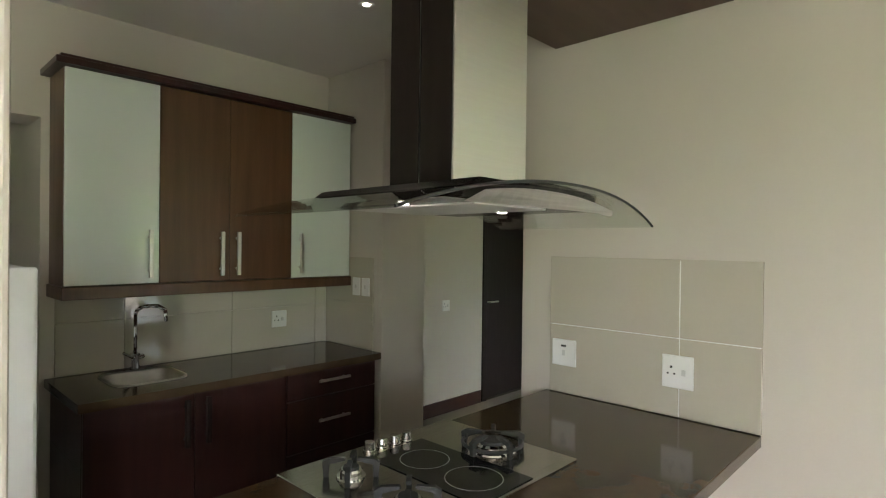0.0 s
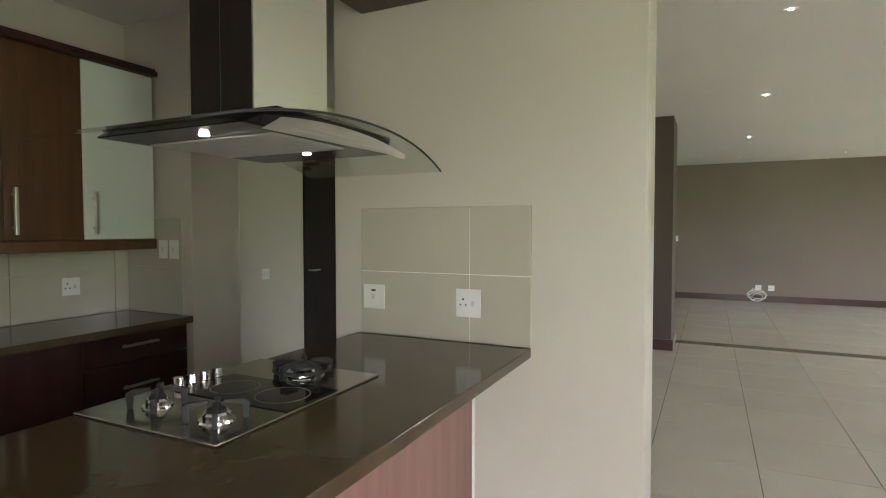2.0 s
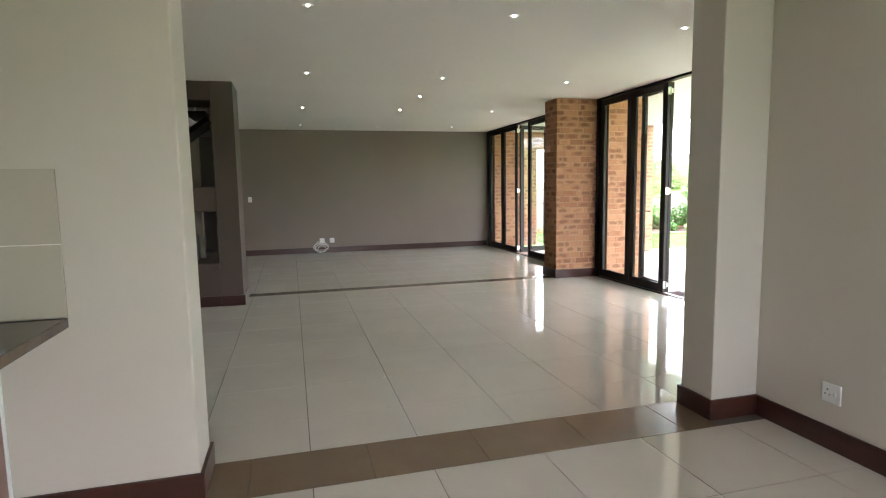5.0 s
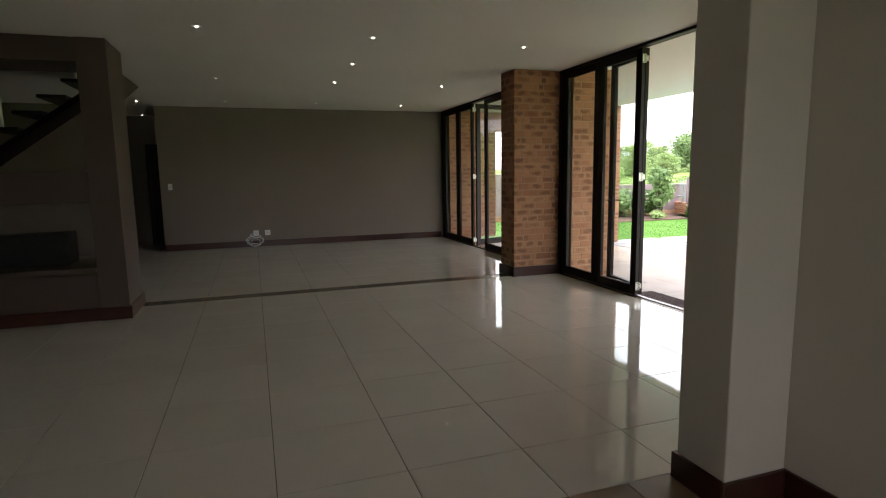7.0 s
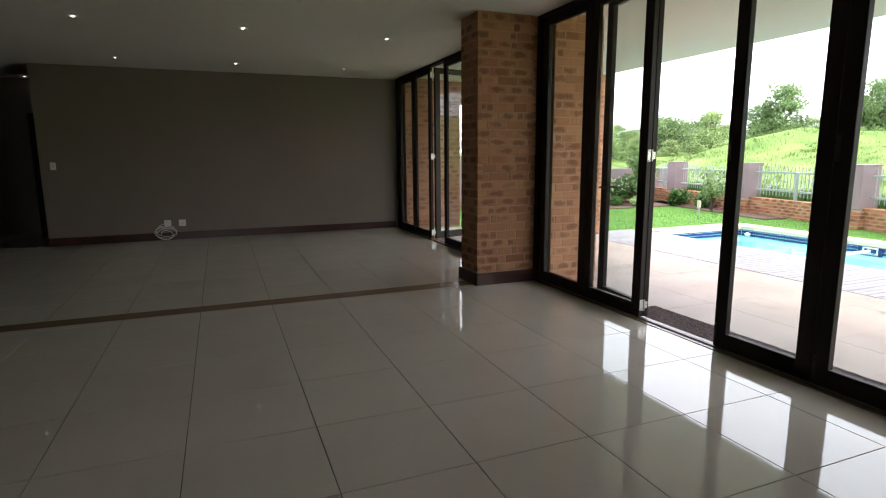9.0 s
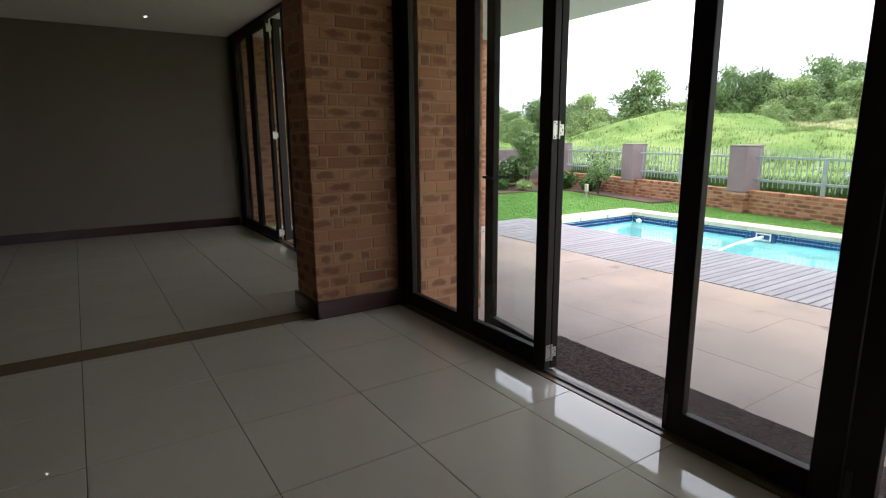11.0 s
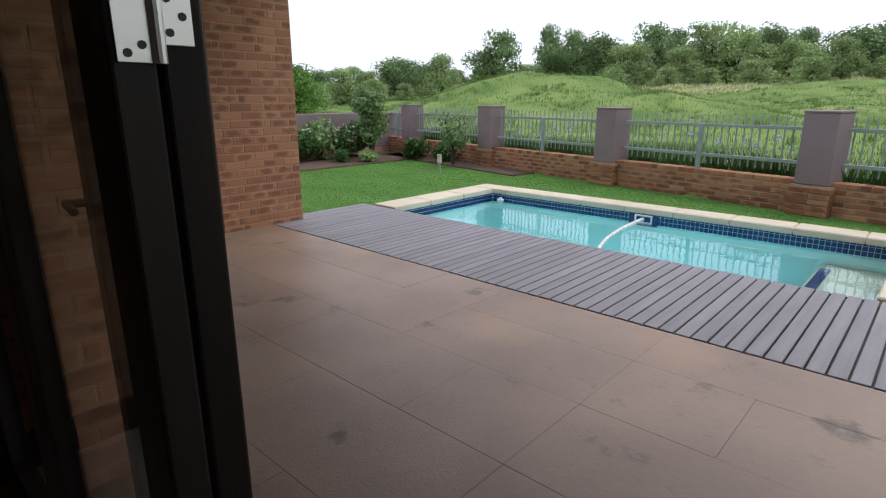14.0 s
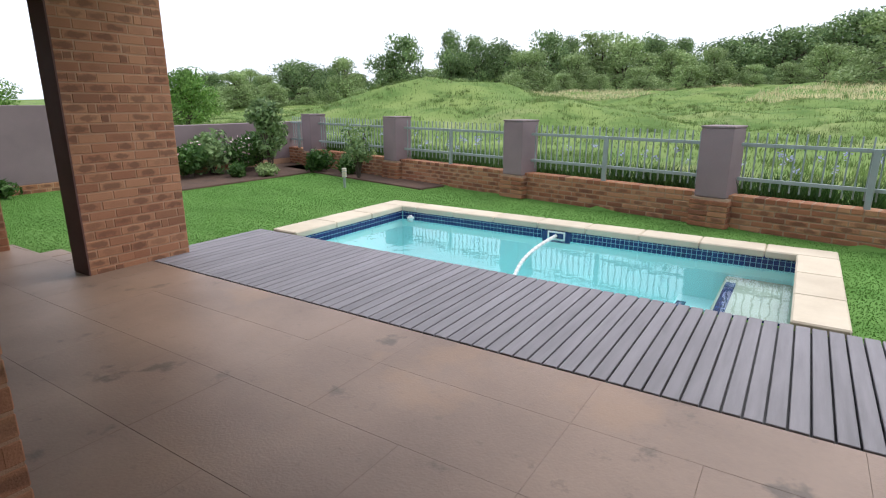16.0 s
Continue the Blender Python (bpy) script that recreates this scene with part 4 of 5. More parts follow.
loops = []
for grow, z, r in ((0.012, 0.899, 0.08), (0.012, 0.905, 0.08), (0.0, 0.906, 0.075), (-0.006, 0.895, 0.07), (-0.015, 0.76, 0.06), (-0.04, 0.742, 0.045)):
    loops.append([sbm.verts.new(v) for v in round_rect(SX0 - grow, SX1 + grow, SY0 - grow, SY1 + grow, z, r)])
for a, b in zip(loops, loops[1:]):
    for k in range(len(a)):
        sbm.faces.new((a[k], a[(k + 1) % len(a)], b[(k + 1) % len(a)], b[k]))
sbm.faces.new(loops[-1])
part("bowl", sbm, SINKSTEEL, sink, smooth=True)
dr = bmesh.new()
tube(dr, (0.76, 2.94, 0.742), (0.76, 2.94, 0.746), 0.04, seg=20)
part("drain", dr, CHROME, sink)
tap = thing("tap", (0.785, 3.145, 0.90), "chrome swan-neck kitchen mixer tap", "tap")
tb = bmesh.new()
tube(tb, (0.785, 3.145, 0.90), (0.785, 3.145, 0.97), 0.022, 0.02, 16)
tube(tb, (0.785, 3.145, 0.97), (0.785, 3.145, 0.985), 0.024, seg=16)
part("tap_body", tb, CHROME, tap)
tb = bmesh.new()
arc = [(0.785, 3.145, 0.98), (0.785, 3.145, 1.19)] + [(0.785 + 0.05 * (1 - math.cos(radians(a))), 3.145 - 0.05 * (1 - math.cos(radians(a))), 1.19 + 0.045 * math.sin(radians(a))) for a in (30, 60, 90)] + [(0.87, 3.06, 1.235), (0.895, 3.035, 1.215), (0.898, 3.032, 1.16)]
bent(tb, arc, 0.0105, 10)
part("spout", tb, CHROME, tap, smooth=True)
tb = bmesh.new()
bent(tb, [(0.785, 3.145, 0.955), (0.74, 3.11, 0.985), (0.715, 3.09, 1.0)], 0.008, 8)
bent(tb, [(0.785, 3.145, 0.955), (0.825, 3.15, 0.965)], 0.012, 8)
part("lever", tb, CHROME, tap)

# tiled splashbacks
sp = thing("splashback", (1.2, 3.2, 0.9), "glossy beige tile splashback behind the sink", "splashback", kind="structure")
for z0, z1 in ((0.903, 1.163), (1.166, 1.30)):
    for a, b in zip((0.44, 0.75, 1.34, 1.93), (0.75, 1.34, 1.93, 2.015)):
        lay("wall_tile", sp, ((a + b) / 2, 3.204, (z0 + z1) / 2), (b - a - 0.003, 0.012, z1 - z0), 0.0015, SPLASH)
sp2 = thing("splashback", (2.02, 2.9, 0.9), "glossy beige side splashback tiles beside the sink", "splashback", kind="structure")
for z0, z1 in ((0.903, 1.19), (1.193, 1.49)):
    lay("wall_tile", sp2, (2.024, 2.945, (z0 + z1) / 2), (0.012, 0.51, z1 - z0), 0.0015, SPLASH)
sp3 = thing("splashback", (2.02, 0.95, 0.9), "glossy beige tile splashback panel on the wall at the hob", "splashback", kind="structure")
part("grout", B(((2.0165, 0.497, 0.905), (2.029, 1.370, 1.523))), PLASTIC, sp3)
for z0, z1 in ((0.902, 1.213), (1.217, 1.528)):
    for a, b in ((0.490, 0.780), (0.784, 1.377)):
        lay("wall_tile", sp3, (2.021, (a + b) / 2, (z0 + z1) / 2), (0.014, b - a, z1 - z0), 0.0015, SPLASH)


def plate(name, at, facing, w, h, label, sockets=0, switches=1, category="socket"):
    """A white wall plate. facing: '-x', '-y' or '+y'. at: its middle, on the wall."""
    x, y, z = at
    p = thing(name, at, label, category)
    sx, sy = {"-x": (-1, 0), "-y": (0, -1), "+y": (0, 1)}[facing]

    def slab(c, dz, ww, hh, d0, d1, bev=0.002):
        bm = bmesh.new()
        if sx:
            box(bm, (x + sx * d0, y + c - ww / 2, z + dz - hh / 2), (x + sx * d1, y + c + ww / 2, z + dz + hh / 2), bev)
        else:
            box(bm, (x + c - ww / 2, y + sy * d0, z + dz - hh / 2), (x + c + ww / 2, y + sy * d1, z + dz + hh / 2), bev)
        return bm

    part("face_plate", slab(0, 0, w, h, 0, 0.009, 0.003), PLASTIC, p)
    if sockets:
        holes = bmesh.new()
        cc = w * 0.2 * (1 if sx or facing == "+y" else -1)
        for c, dz, s in ((cc, 0.018, 0.009), (cc - 0.013, -0.008, 0.007), (cc + 0.013, -0.008, 0.007)):
            tmp = slab(c, dz, s, s, 0.008, 0.0096, 0)
            me = bpy.data.meshes.new("tmp")
            tmp.to_mesh(me)
            tmp.free()
            holes.from_mesh(me)
            bpy.data.meshes.remove(me)
        part("pin_holes", holes, BLACK, p, "three dark round pin holes")
        part("rocker", slab(-cc, 0, 0.016, 0.024, 0.009, 0.013), ROCKER, p)
    else:
        for k in range(switches):
            part("rocker", slab((k - (switches - 1) / 2) * 0.022, 0, 0.016, 0.026, 0.009, 0.013), ROCKER, p)
    return p


plate("wall_socket", (2.014, 0.785, 1.083), "-x", 0.122, 0.13, "white double wall socket on the splashback", 1)
iso = plate("isolator_switch", (2.014, 1.297, 1.088), "-x", 0.122, 0.12, "white cooker isolator switch with a red-lit window", 0, 1, "switch")
part("indicator", B(((2.003, 1.285, 1.115), (2.0055, 1.31, 1.124))), BLACK, iso)
plate("wall_socket", (1.655, 3.198, 1.085), "-y", 0.105, 0.105, "white wall socket on the sink splashback", 1)
plate("light_switch", (2.018, 2.85, 1.30), "-x", 0.075, 0.115, "white light switch beside the wall cabinets", 0, 1, "switch")
plate("light_switch", (2.018, 2.755, 1.30), "-x", 0.075, 0.115, "white light switch beside the wall cabinets", 0, 1, "switch")
plate("wall_socket", (3.56, 3.5, 1.01), "-y", 0.1, 0.1, "white switch plate on the passage wall", 1)
plate("light_switch", (12.1, 0.42, 1.23), "-x", 0.075, 0.115, "white light switch on the taupe wall", 0, 2, "switch")
plate("wall_socket", (12.1, -1.08, 0.275), "-x", 0.105, 0.105, "white wall socket above the skirting", 1)
plate("wall_socket", (12.1, -1.30, 0.275), "-x", 0.105, 0.105, "white wall socket above the skirting", 1)
plate("wall_socket", (1.56, -3.175, 0.305), "+y", 0.105, 0.105, "white wall socket in the dining corner", 1)
cable = thing("loose_cable", (12.02, -1.03, 0), "tangled thin white cable hanging from a wall socket", "cable")
cb, pts = bmesh.new(), []
for k in range(64):
    a = k * 0.42
    u = k / 63
    pts.append((12.06 - 0.05 * abs(math.sin(a * 0.7)) - 0.12 * max(0, u - 0.6), -1.05 + 0.17 * math.sin(a) * (0.4 + 0.6 * math.sin(u * 3.1)), max(0.006, 0.27 - 0.10 * u - 0.17 * (0.5 - 0.5 * math.cos(a)) * min(1, u * 3))))
bent(cb, pts, 0.0045, 5)
part("wire", cb, PLASTIC, cable)

# island
isl = thing("kitchen_island", (0.7, 1.07, 0), "kitchen island clad in reddish wood veneer", "island")
part("carcass", B(((-0.13, 0.80, 0.0), (2.025, 1.36, 0.855)), bevel=0.002), WENGE, isl)
part("back_panel", B(((-0.13, 0.765, 0.0), (2.008, 0.798, 0.855)), bevel=0.001), PINKVENEER, isl, "reddish wood veneer panel")
part("edge_strip", B(((2.010, 0.757, 0.0), (2.026, 0.798, 0.855)), bevel=0.002), PLASTIC, isl, "pale edge strip")
iw = thing("island_worktop", (0.7, 0.95, 0.86), "polished brown quartz island worktop overhanging its base", "worktop")
part("slab", B(((-0.13, 0.491, 0.856), (2.026, 1.40, 0.899)), bevel=0.003), COUNTER, iw)

# hob
HX0, HX1, HY0, HY1 = 0.615, 1.342, 0.845, 1.405
hob = thing("hob", (1.03, 1.08, 0.899), "stainless steel hob with gas burners and two ceramic plates", "hob")
part("tray", B(((HX0, HY0, 0.8995), (HX1, HY1, 0.906)), bevel=0.003), HOBSTEEL, hob)
part("ceramic_plate", B(((0.875, HY0 + 0.012, 0.906), (1.115, HY1 - 0.09, 0.909)), bevel=0.001), CERAMIC, hob, "black glass ceramic plate")


def ring(cx, cy, z, r, w, parent):
    bm = bmesh.new()
    n = 40
    vs = [[bm.verts.new((cx + q * math.cos(2 * math.pi * k / n), cy + q * math.sin(2 * math.pi * k / n), z)) for k in range(n)] for q in (r - w, r)]
    for k in range(n):
        bm.faces.new((vs[0][k], vs[0][(k + 1) % n], vs[1][(k + 1) % n], vs[1][k]))
    part("heating_ring", bm, RING, parent, "thin grey printed ring")


ring(0.992, 0.975, 0.9096, 0.085, 0.003, hob)
ring(0.992, 1.175, 0.9096, 0.078, 0.003, hob)


def burner(cx, cy, r, arms, reach):
    bm = bmesh.new()
    for z0, z1, a, b in ((0.906, 0.912, 1.35, 1.3), (0.912, 0.926, 1.0, 1.0), (0.926, 0.932, 1.05, 0.9)):
        tube(bm, (cx, cy, z0), (cx, cy, z1), r * a, r * b, 24)
    b = part("burner", bm, CHROME, hob, "chromed gas burner")
    bm = bmesh.new()
    tube(bm, (cx, cy, 0.932), (cx, cy, 0.938), r * 0.75, r * 0.7, 24)
    part("burner_cap", bm, IRON, b)
    for k in range(arms):
        a = 2 * math.pi * (k + 0.5) / arms
        u, side, c = Vector((math.cos(a), math.sin(a), 0)), Vector((-math.sin(a), math.cos(a), 0)) * 0.007, Vector((cx, cy, 0))
        tv = bmesh.new()
        # the profile of one arm: foot, shoulder and a finger that rises towards the pan
        prof = ((reach, 0.907), (reach + 0.004, 0.950), (reach - 0.012, 0.960), (r * 0.62, 0.962), (r * 0.5, 0.955), (reach - 0.016, 0.944), (reach - 0.013, 0.907))
        fa, fb = ([tv.verts.new(c + u * d + side * g + Vector((0, 0, z))) for d, z in prof] for g in (-1, 1))
        tv.faces.new(fa)
        tv.faces.new(fb)
        for n in range(len(prof)):
            tv.faces.new((fa[n], fa[n - 1], fb[n - 1], fb[n]))
        part("pan_support", tv, IRON, hob, "black cast iron pan support arm")


burner(0.745, 0.985, 0.036, 4, 0.082)
burner(0.755, 1.235, 0.032, 4, 0.078)
burner(1.215, 1.085, 0.058, 5, 0.105)
wk = bmesh.new()
bmesh.ops.create_circle(wk, segments=32, radius=0.098, matrix=Matrix.Translation((1.215, 1.085, 0.93)))
rim = [v.co.copy() for v in wk.verts]
wk.free()
wk = bmesh.new()
bent(wk, rim + [rim[0]], 0.006, 6)
part("wok_ring", wk, IRON, hob, "black wok support ring")
for k in range(4):
    kb = bmesh.new()
    kx, ky = 0.915 + 0.05 * k, 1.35 - 0.004 * k
    tube(kb, (kx, ky, 0.906), (kx, ky, 0.912), 0.021, seg=20)
    tube(kb, (kx, ky, 0.912), (kx, ky, 0.938), 0.017, 0.0155, 20)
    part("knob", kb, CHROME, hob, "small chrome knob", smooth=False)

# hood
hood = thing("cooker_hood", (1.04, 1.05, 1.59), "island cooker hood with a steel chimney and curved glass canopy", "cooker hood")
part("chimney", B(((0.925, 0.945, 1.655), (1.232, 1.182, 2.43)), bevel=0.003), STEEL, hood, "steel chimney duct")
part("chimney_seam", B(((0.9235, 1.061, 1.66), (0.9245, 1.064, 2.43))), BLACK, hood)
# dark sheets over the steel side, painting in its dark reflection
part("chimney_side", B(((0.9215, 0.950, 1.66), (0.924, 1.059, 2.43)), ((0.9215, 1.066, 1.66), (0.924, 1.177, 2.43)), bevel=0.0008), FRAME, hood, "chimney side darkened for the dark reflection in its steel")
hbm = bmesh.new()
v = [hbm.verts.new(q) for q in ((0.74, 0.80, 1.612), (1.36, 0.80, 1.612), (1.36, 1.32, 1.612), (0.74, 1.32, 1.612), (0.80, 0.755, 1.655), (1.30, 0.755, 1.655), (1.30, 1.32, 1.655), (0.80, 1.32, 1.655))]
for q in ((0, 3, 2, 1), (4, 5, 6, 7), (0, 1, 5, 4), (1, 2, 6, 5), (2, 3, 7, 6), (3, 0, 4, 7)):
    hbm.faces.new([v[i] for i in q])
bmesh.ops.bevel(hbm, geom=list(hbm.edges), offset=0.004, segments=2, affect="EDGES")
part("hood_body", hbm, HOODSTEEL, hood, "glossy dark hood body")
part("grease_filter", B(((0.87, 0.83, 1.606), (1.16, 1.28, 1.611)), bevel=0.001), FILTER, hood, "pale grey grease filter")
# front plate in paler steel, its window highlight put into the colour
fa = bmesh.new()
fv = []
for k in range(17):
    u = k / 16
    x = 0.80 + 0.60 * u
    zt = 1.648 - 0.078 * abs((x - 1.06) / 0.52) ** 2.2
    fv.append([fa.verts.new((x, 0.742 + 0.02 * u, max(zt - 0.004, 1.607))), fa.verts.new((x, 0.80 - 0.035 * u, 1.606 - 0.006 * (u > 0.9)))])
for a, b in zip(fv, fv[1:]):
    fa.faces.new((a[0], a[1], b[1], b[0]))
bmesh.ops.solidify(fa, geom=list(fa.faces), thickness=0.002)
part("fascia", fa, FASCIA, hood, "curved steel front, lightened for reflected window light")
for lx, ly in ((0.82, 1.01), (1.21, 1.01)):
    lb = bmesh.new()
    tube(lb, (lx, ly, 1.6075), (lx, ly, 1.6105), 0.0125, seg=20)
    part("lamp", lb, HOODLAMP, hood, "lit halogen lamp")
gb = bmesh.new()
n = 28
rows = []
for k in range(n + 1):
    u = k / n * 2 - 1
    x = 1.06 + 0.52 * u
    z = 1.652 - 0.078 * abs(u) ** 2.2
    front = 0.69 + 0.035 * u * u
    rows.append([gb.verts.new((x, y, zz)) for y, zz in ((front, z), (1.30, z), (1.30, z + 0.006), (front, z + 0.006))])
for a, b in zip(rows, rows[1:]):
    for k in range(4):
        gb.faces.new((a[k], b[k], b[(k + 1) % 4], a[(k + 1) % 4]))
gb.faces.new(rows[0]); gb.faces.new(rows[-1])
part("glass_canopy", gb, glass_mat("smoky_canopy_glass", (0.93, 0.95, 0.93), 1.35), hood, "curved clear glass canopy", smooth=False)
eb = bmesh.new()
bent(eb, [(1.06 + 0.52 * (k / n * 2 - 1), 0.688 + 0.035 * (k / n * 2 - 1) ** 2, 1.655 - 0.078 * abs(k / n * 2 - 1) ** 2.2) for k in range(n + 1)], 0.0035, 6)
part("glass_edge", eb, BLACK, hood, "dark polished glass edge")
hood.location, hood.scale = (0.986, 1.063, 1.657), (1.078, 1.078, 1.078)
tagged(obj("soffit", B(((-0.13, 0.48, 2.50), (2.028, 1.375, CEIL_Z - 0.002)), bevel=0.003), SOFFIT), "brown dropped ceiling panel over the island", "soffit", "", "structure")

# fridge beside the sink run
fr = thing("fridge", (-0.1, 2.5, 0), "white fridge freezer beside the corridor", "fridge")
part("cabinet", B(((-0.40, 2.27, 0.03), (0.195, 2.85, 1.48)), bevel=0.012), PLASTIC, fr)
part("upper_door", B(((-0.40, 2.215, 0.62), (0.195, 2.265, 1.485)), bevel=0.012), PLASTIC, fr)
part("lower_door", B(((-0.40, 2.215, 0.06), (0.195, 2.265, 0.612)), bevel=0.012), PLASTIC, fr)
part("plinth", B(((-0.38, 2.3, 0), (0.18, 2.8, 0.03))), BLACK, fr)

# downlights
SPOTS = [(3.58, -0.625), (3.495, -2.17), (3.5, -3.72), (5.945, -0.68), (5.94, -2.265), (5.932, -3.90), (7.29, -2.297), (8.68, -0.69), (8.68, -2.275), (8.68, -3.905), (11.15, -0.69), (11.15, -2.27), (11.15, -3.90), (11.39, 0.747), (13.73, 1.047), (1.46, 2.08), (-0.6, -1.2), (1.0, -1.4)]


def downlight(x, y, z, label="small recessed ceiling downlight, lit", group="ceiling downlights"):
    d = thing("downlight", (x, y, z), label, "downlight", group)
    bm = bmesh.new()
    for r0, r1, za, zb in ((0.04, 0.036, -0.004, 0.0),):
        tube(bm, (x, y, z + za), (x, y, z - 0.0005), r1, r0, 24)
    part("bezel", bm, PLASTIC, d)
    bm = bmesh.new()
    tube(bm, (x, y, z - 0.0065), (x, y, z - 0.0042), 0.0125, seg=20)
    part("bulb", bm, LAMP, d, "glowing lamp")
    return d


first = downlight(SPOTS[0][0], SPOTS[0][1], CEIL_Z)
for x, y in SPOTS[1:]:
    copy_thing(first, pose(x, y, CEIL_Z))
copy_thing(first, pose(6.32, -6.48, 2.784))

# doormat outside
INDOORS = set(scene.objects)
dm = thing("doormat", (4.8, -5.42, -0.0), "dark charcoal loop doormat lying on the patio slabs", "doormat")
db = bmesh.new()
nx, ny_ = 40, 10
top = [[db.verts.new((3.25 + 2.12 * i / nx + 0.008 * noise.noise((j * 0.7, 1, i * 0.2)), -5.645 + 0.58 * j / ny_ + 0.010 * noise.noise((i * 0.3, 2, j)), 0.008 + 0.004 * noise.noise((i * 0.8, j * 0.8, 0)))) for j in range(ny_ + 1)] for i in range(nx + 1)]
for i in range(nx):
    for j in range(ny_):
        db.faces.new((top[i][j], top[i + 1][j], top[i + 1][j + 1], top[i][j + 1]))
ext = bmesh.ops.extrude_face_region(db, geom=list(db.faces))
bmesh.ops.translate(db, verts=[q for q in ext["geom"] if isinstance(q, bmesh.types.BMVert)], vec=(0, 0, -0.008))
part("mat_body", db, MATTE, dm)

# ---------- garden ----------
def along(a, s=0.0):
    """A place on plan: a metres along the fence line, s metres beyond it."""
    return FP + FU * a + FN * s


FYAW = math.degrees(math.atan2(FU.y, FU.x))
POSTS = [-6.04, -3.02, 0.0, 3.02, 6.04, 9.06]
WALL_TOP = 0.36

# brick plinth wall under the fence
plinth = thing("fence_wall", (*along(2.0), LAWN_Z), "low red-brown brick wall under the garden fence", "wall", kind="structure")
plinth.rotation_euler = (0, 0, radians(FYAW))


def local_part(name, bm, material, parent, label="", smooth=False):
    """A part drawn in its parent's own axes."""
    ob = obj(name, bm, material, smooth)
    ob.parent = parent
    if label:
        ob["label"] = label
    return ob


local_part("core", B(((-10, -0.10, -0.1), (10.45, 0.10, WALL_TOP - 0.005 - LAWN_Z))), PALEMORTAR, plinth)
courses, ch = 6, (WALL_TOP - LAWN_Z) / 6
for r in range(courses):
    s = -10.0 - (0.116 if r % 2 else 0)
    while s < 10.3:
        if -3.5 - 4.0 < s < 10.3 and (r == courses - 1 or True):
            if r == courses - 1:
                for q in (s, s + 0.116):
                    ob = new("brick", piece("brick", (0.101, 0.222, ch - 0.014), 0.004, REDBRICK))
                    ob.parent, ob.location = plinth, (q + 0.058, 0.0 + 0.0, ch * (r + 0.5) + 0.004)
            else:
                ob = new("brick", piece("brick", (0.216, 0.06, ch - 0.016), 0.004, REDBRICK))
                ob.parent, ob.location = plinth, (s + 0.116, 0.078 + rng.uniform(-0.002, 0.002), ch * (r + 0.5))
        s += 0.232


def fence_post(a, label):
    p = thing("fence_pillar", (*along(a), LAWN_Z), label, "pillar", "plastered pillars of the garden fence")
    p.rotation_euler = (0, 0, radians(FYAW))
    local_part("pillar_base", B(((-0.215, -0.215, -0.1), (0.215, 0.215, WALL_TOP + 0.0 - LAWN_Z - 0.045)), bevel=0.004), PALEMORTAR, p, "brick base")
    local_part("shaft", B(((-0.185, -0.205, WALL_TOP - LAWN_Z - 0.04), (0.185, 0.205, 1.135 - LAWN_Z)), bevel=0.012), PLUM, p, "plum grey plastered shaft")
    local_part("cap", B(((-0.193, -0.213, 1.137 - LAWN_Z), (0.193, 0.213, 1.162 - LAWN_Z)), bevel=0.008), PLUM, p)
    for r in range(5):
        for k in range(2):
            ob = new("brick", piece("brick", (0.222 if not r % 2 else 0.20, 0.05, ch - 0.016), 0.004, REDBRICK))
            ob.parent, ob.location = p, (-0.112 + 0.224 * k, 0.205, ch * (r + 0.5))
            for side in (-0.205, 0.205):
                ob = new("brick", piece("brick", (0.05, 0.198 if r % 2 else 0.22, ch - 0.016), 0.004, REDBRICK))
                ob.parent, ob.location = p, (side, -0.10 + 0.224 * k - 0.012, ch * (r + 0.5))
    return p


for a in POSTS:
    fence_post(a, "plum grey plastered fence pillar on a brick base")


def fence_bay(a0, a1):
    f = thing("fence_panel", (*along((a0 + a1) / 2), WALL_TOP), "grey-green steel palisade fence panel between pillars", "fence", "fence panels")
    f.rotation_euler = (0, 0, radians(FYAW))
    w = (a1 - a0) / 2 - 0.22
    for z in (0.17, 0.57):
        local_part("rail", B(((-w, -0.02, z), (w, 0.02, z + 0.04)), bevel=0.003), FENCE, f)
    local_part("mid_post", B(((-0.03, 0.02, -0.01), (0.03, 0.06, 0.61)), bevel=0.003), FENCE, f)
    n = int(2 * w / 0.098)
    for k in range(n):
        x = -w + 2 * w * (k + 0.5) / n
        ob = new("picket", piece("picket", (0.016, 0.016, 0.66), 0.003, FENCE))
        ob.parent, ob.location = f, (x, -0.03, 0.40)
    return f


for a0, a1 in zip(POSTS, POSTS[1:]):
    fence_bay(a0, a1)
fence_bay(9.06, 10.3)

# boundary wall
structure("wall_boundary", B(((15.2, -11.1, 0.10), (15.42, 2.0, 1.375)), ((15.2, -15.4, 0.10), (15.42, -11.102, 0.965)), bevel=0.01), PLUM, "plum grey plastered boundary wall, stepped lower near the fence", "wall")
bw = thing("boundary_wall_base", (15.25, -11.0, 0), "brick base course of the boundary wall", "wall", kind="structure")
part("core", B(((15.19, -15.35, -0.1), (15.41, 2.0, 0.10))), MORTAR, bw)
brick_face(bw, "y", 15.19, -1, -13.0, -6.0, -0.07, 0.10, REDBRICK)
nb = thing("neighbour_house", (34, 6, 0.6), "distant pale house beyond the boundary wall", "house")
part("house_wall", B(((32, -3, 0.3), (40, 12, 3.6))), PLUM, nb)
part("house_roof", B(((31.5, -3.5, 3.6), (40.5, 12.5, 3.9)), bevel=0.05), BROWNWALL, nb)


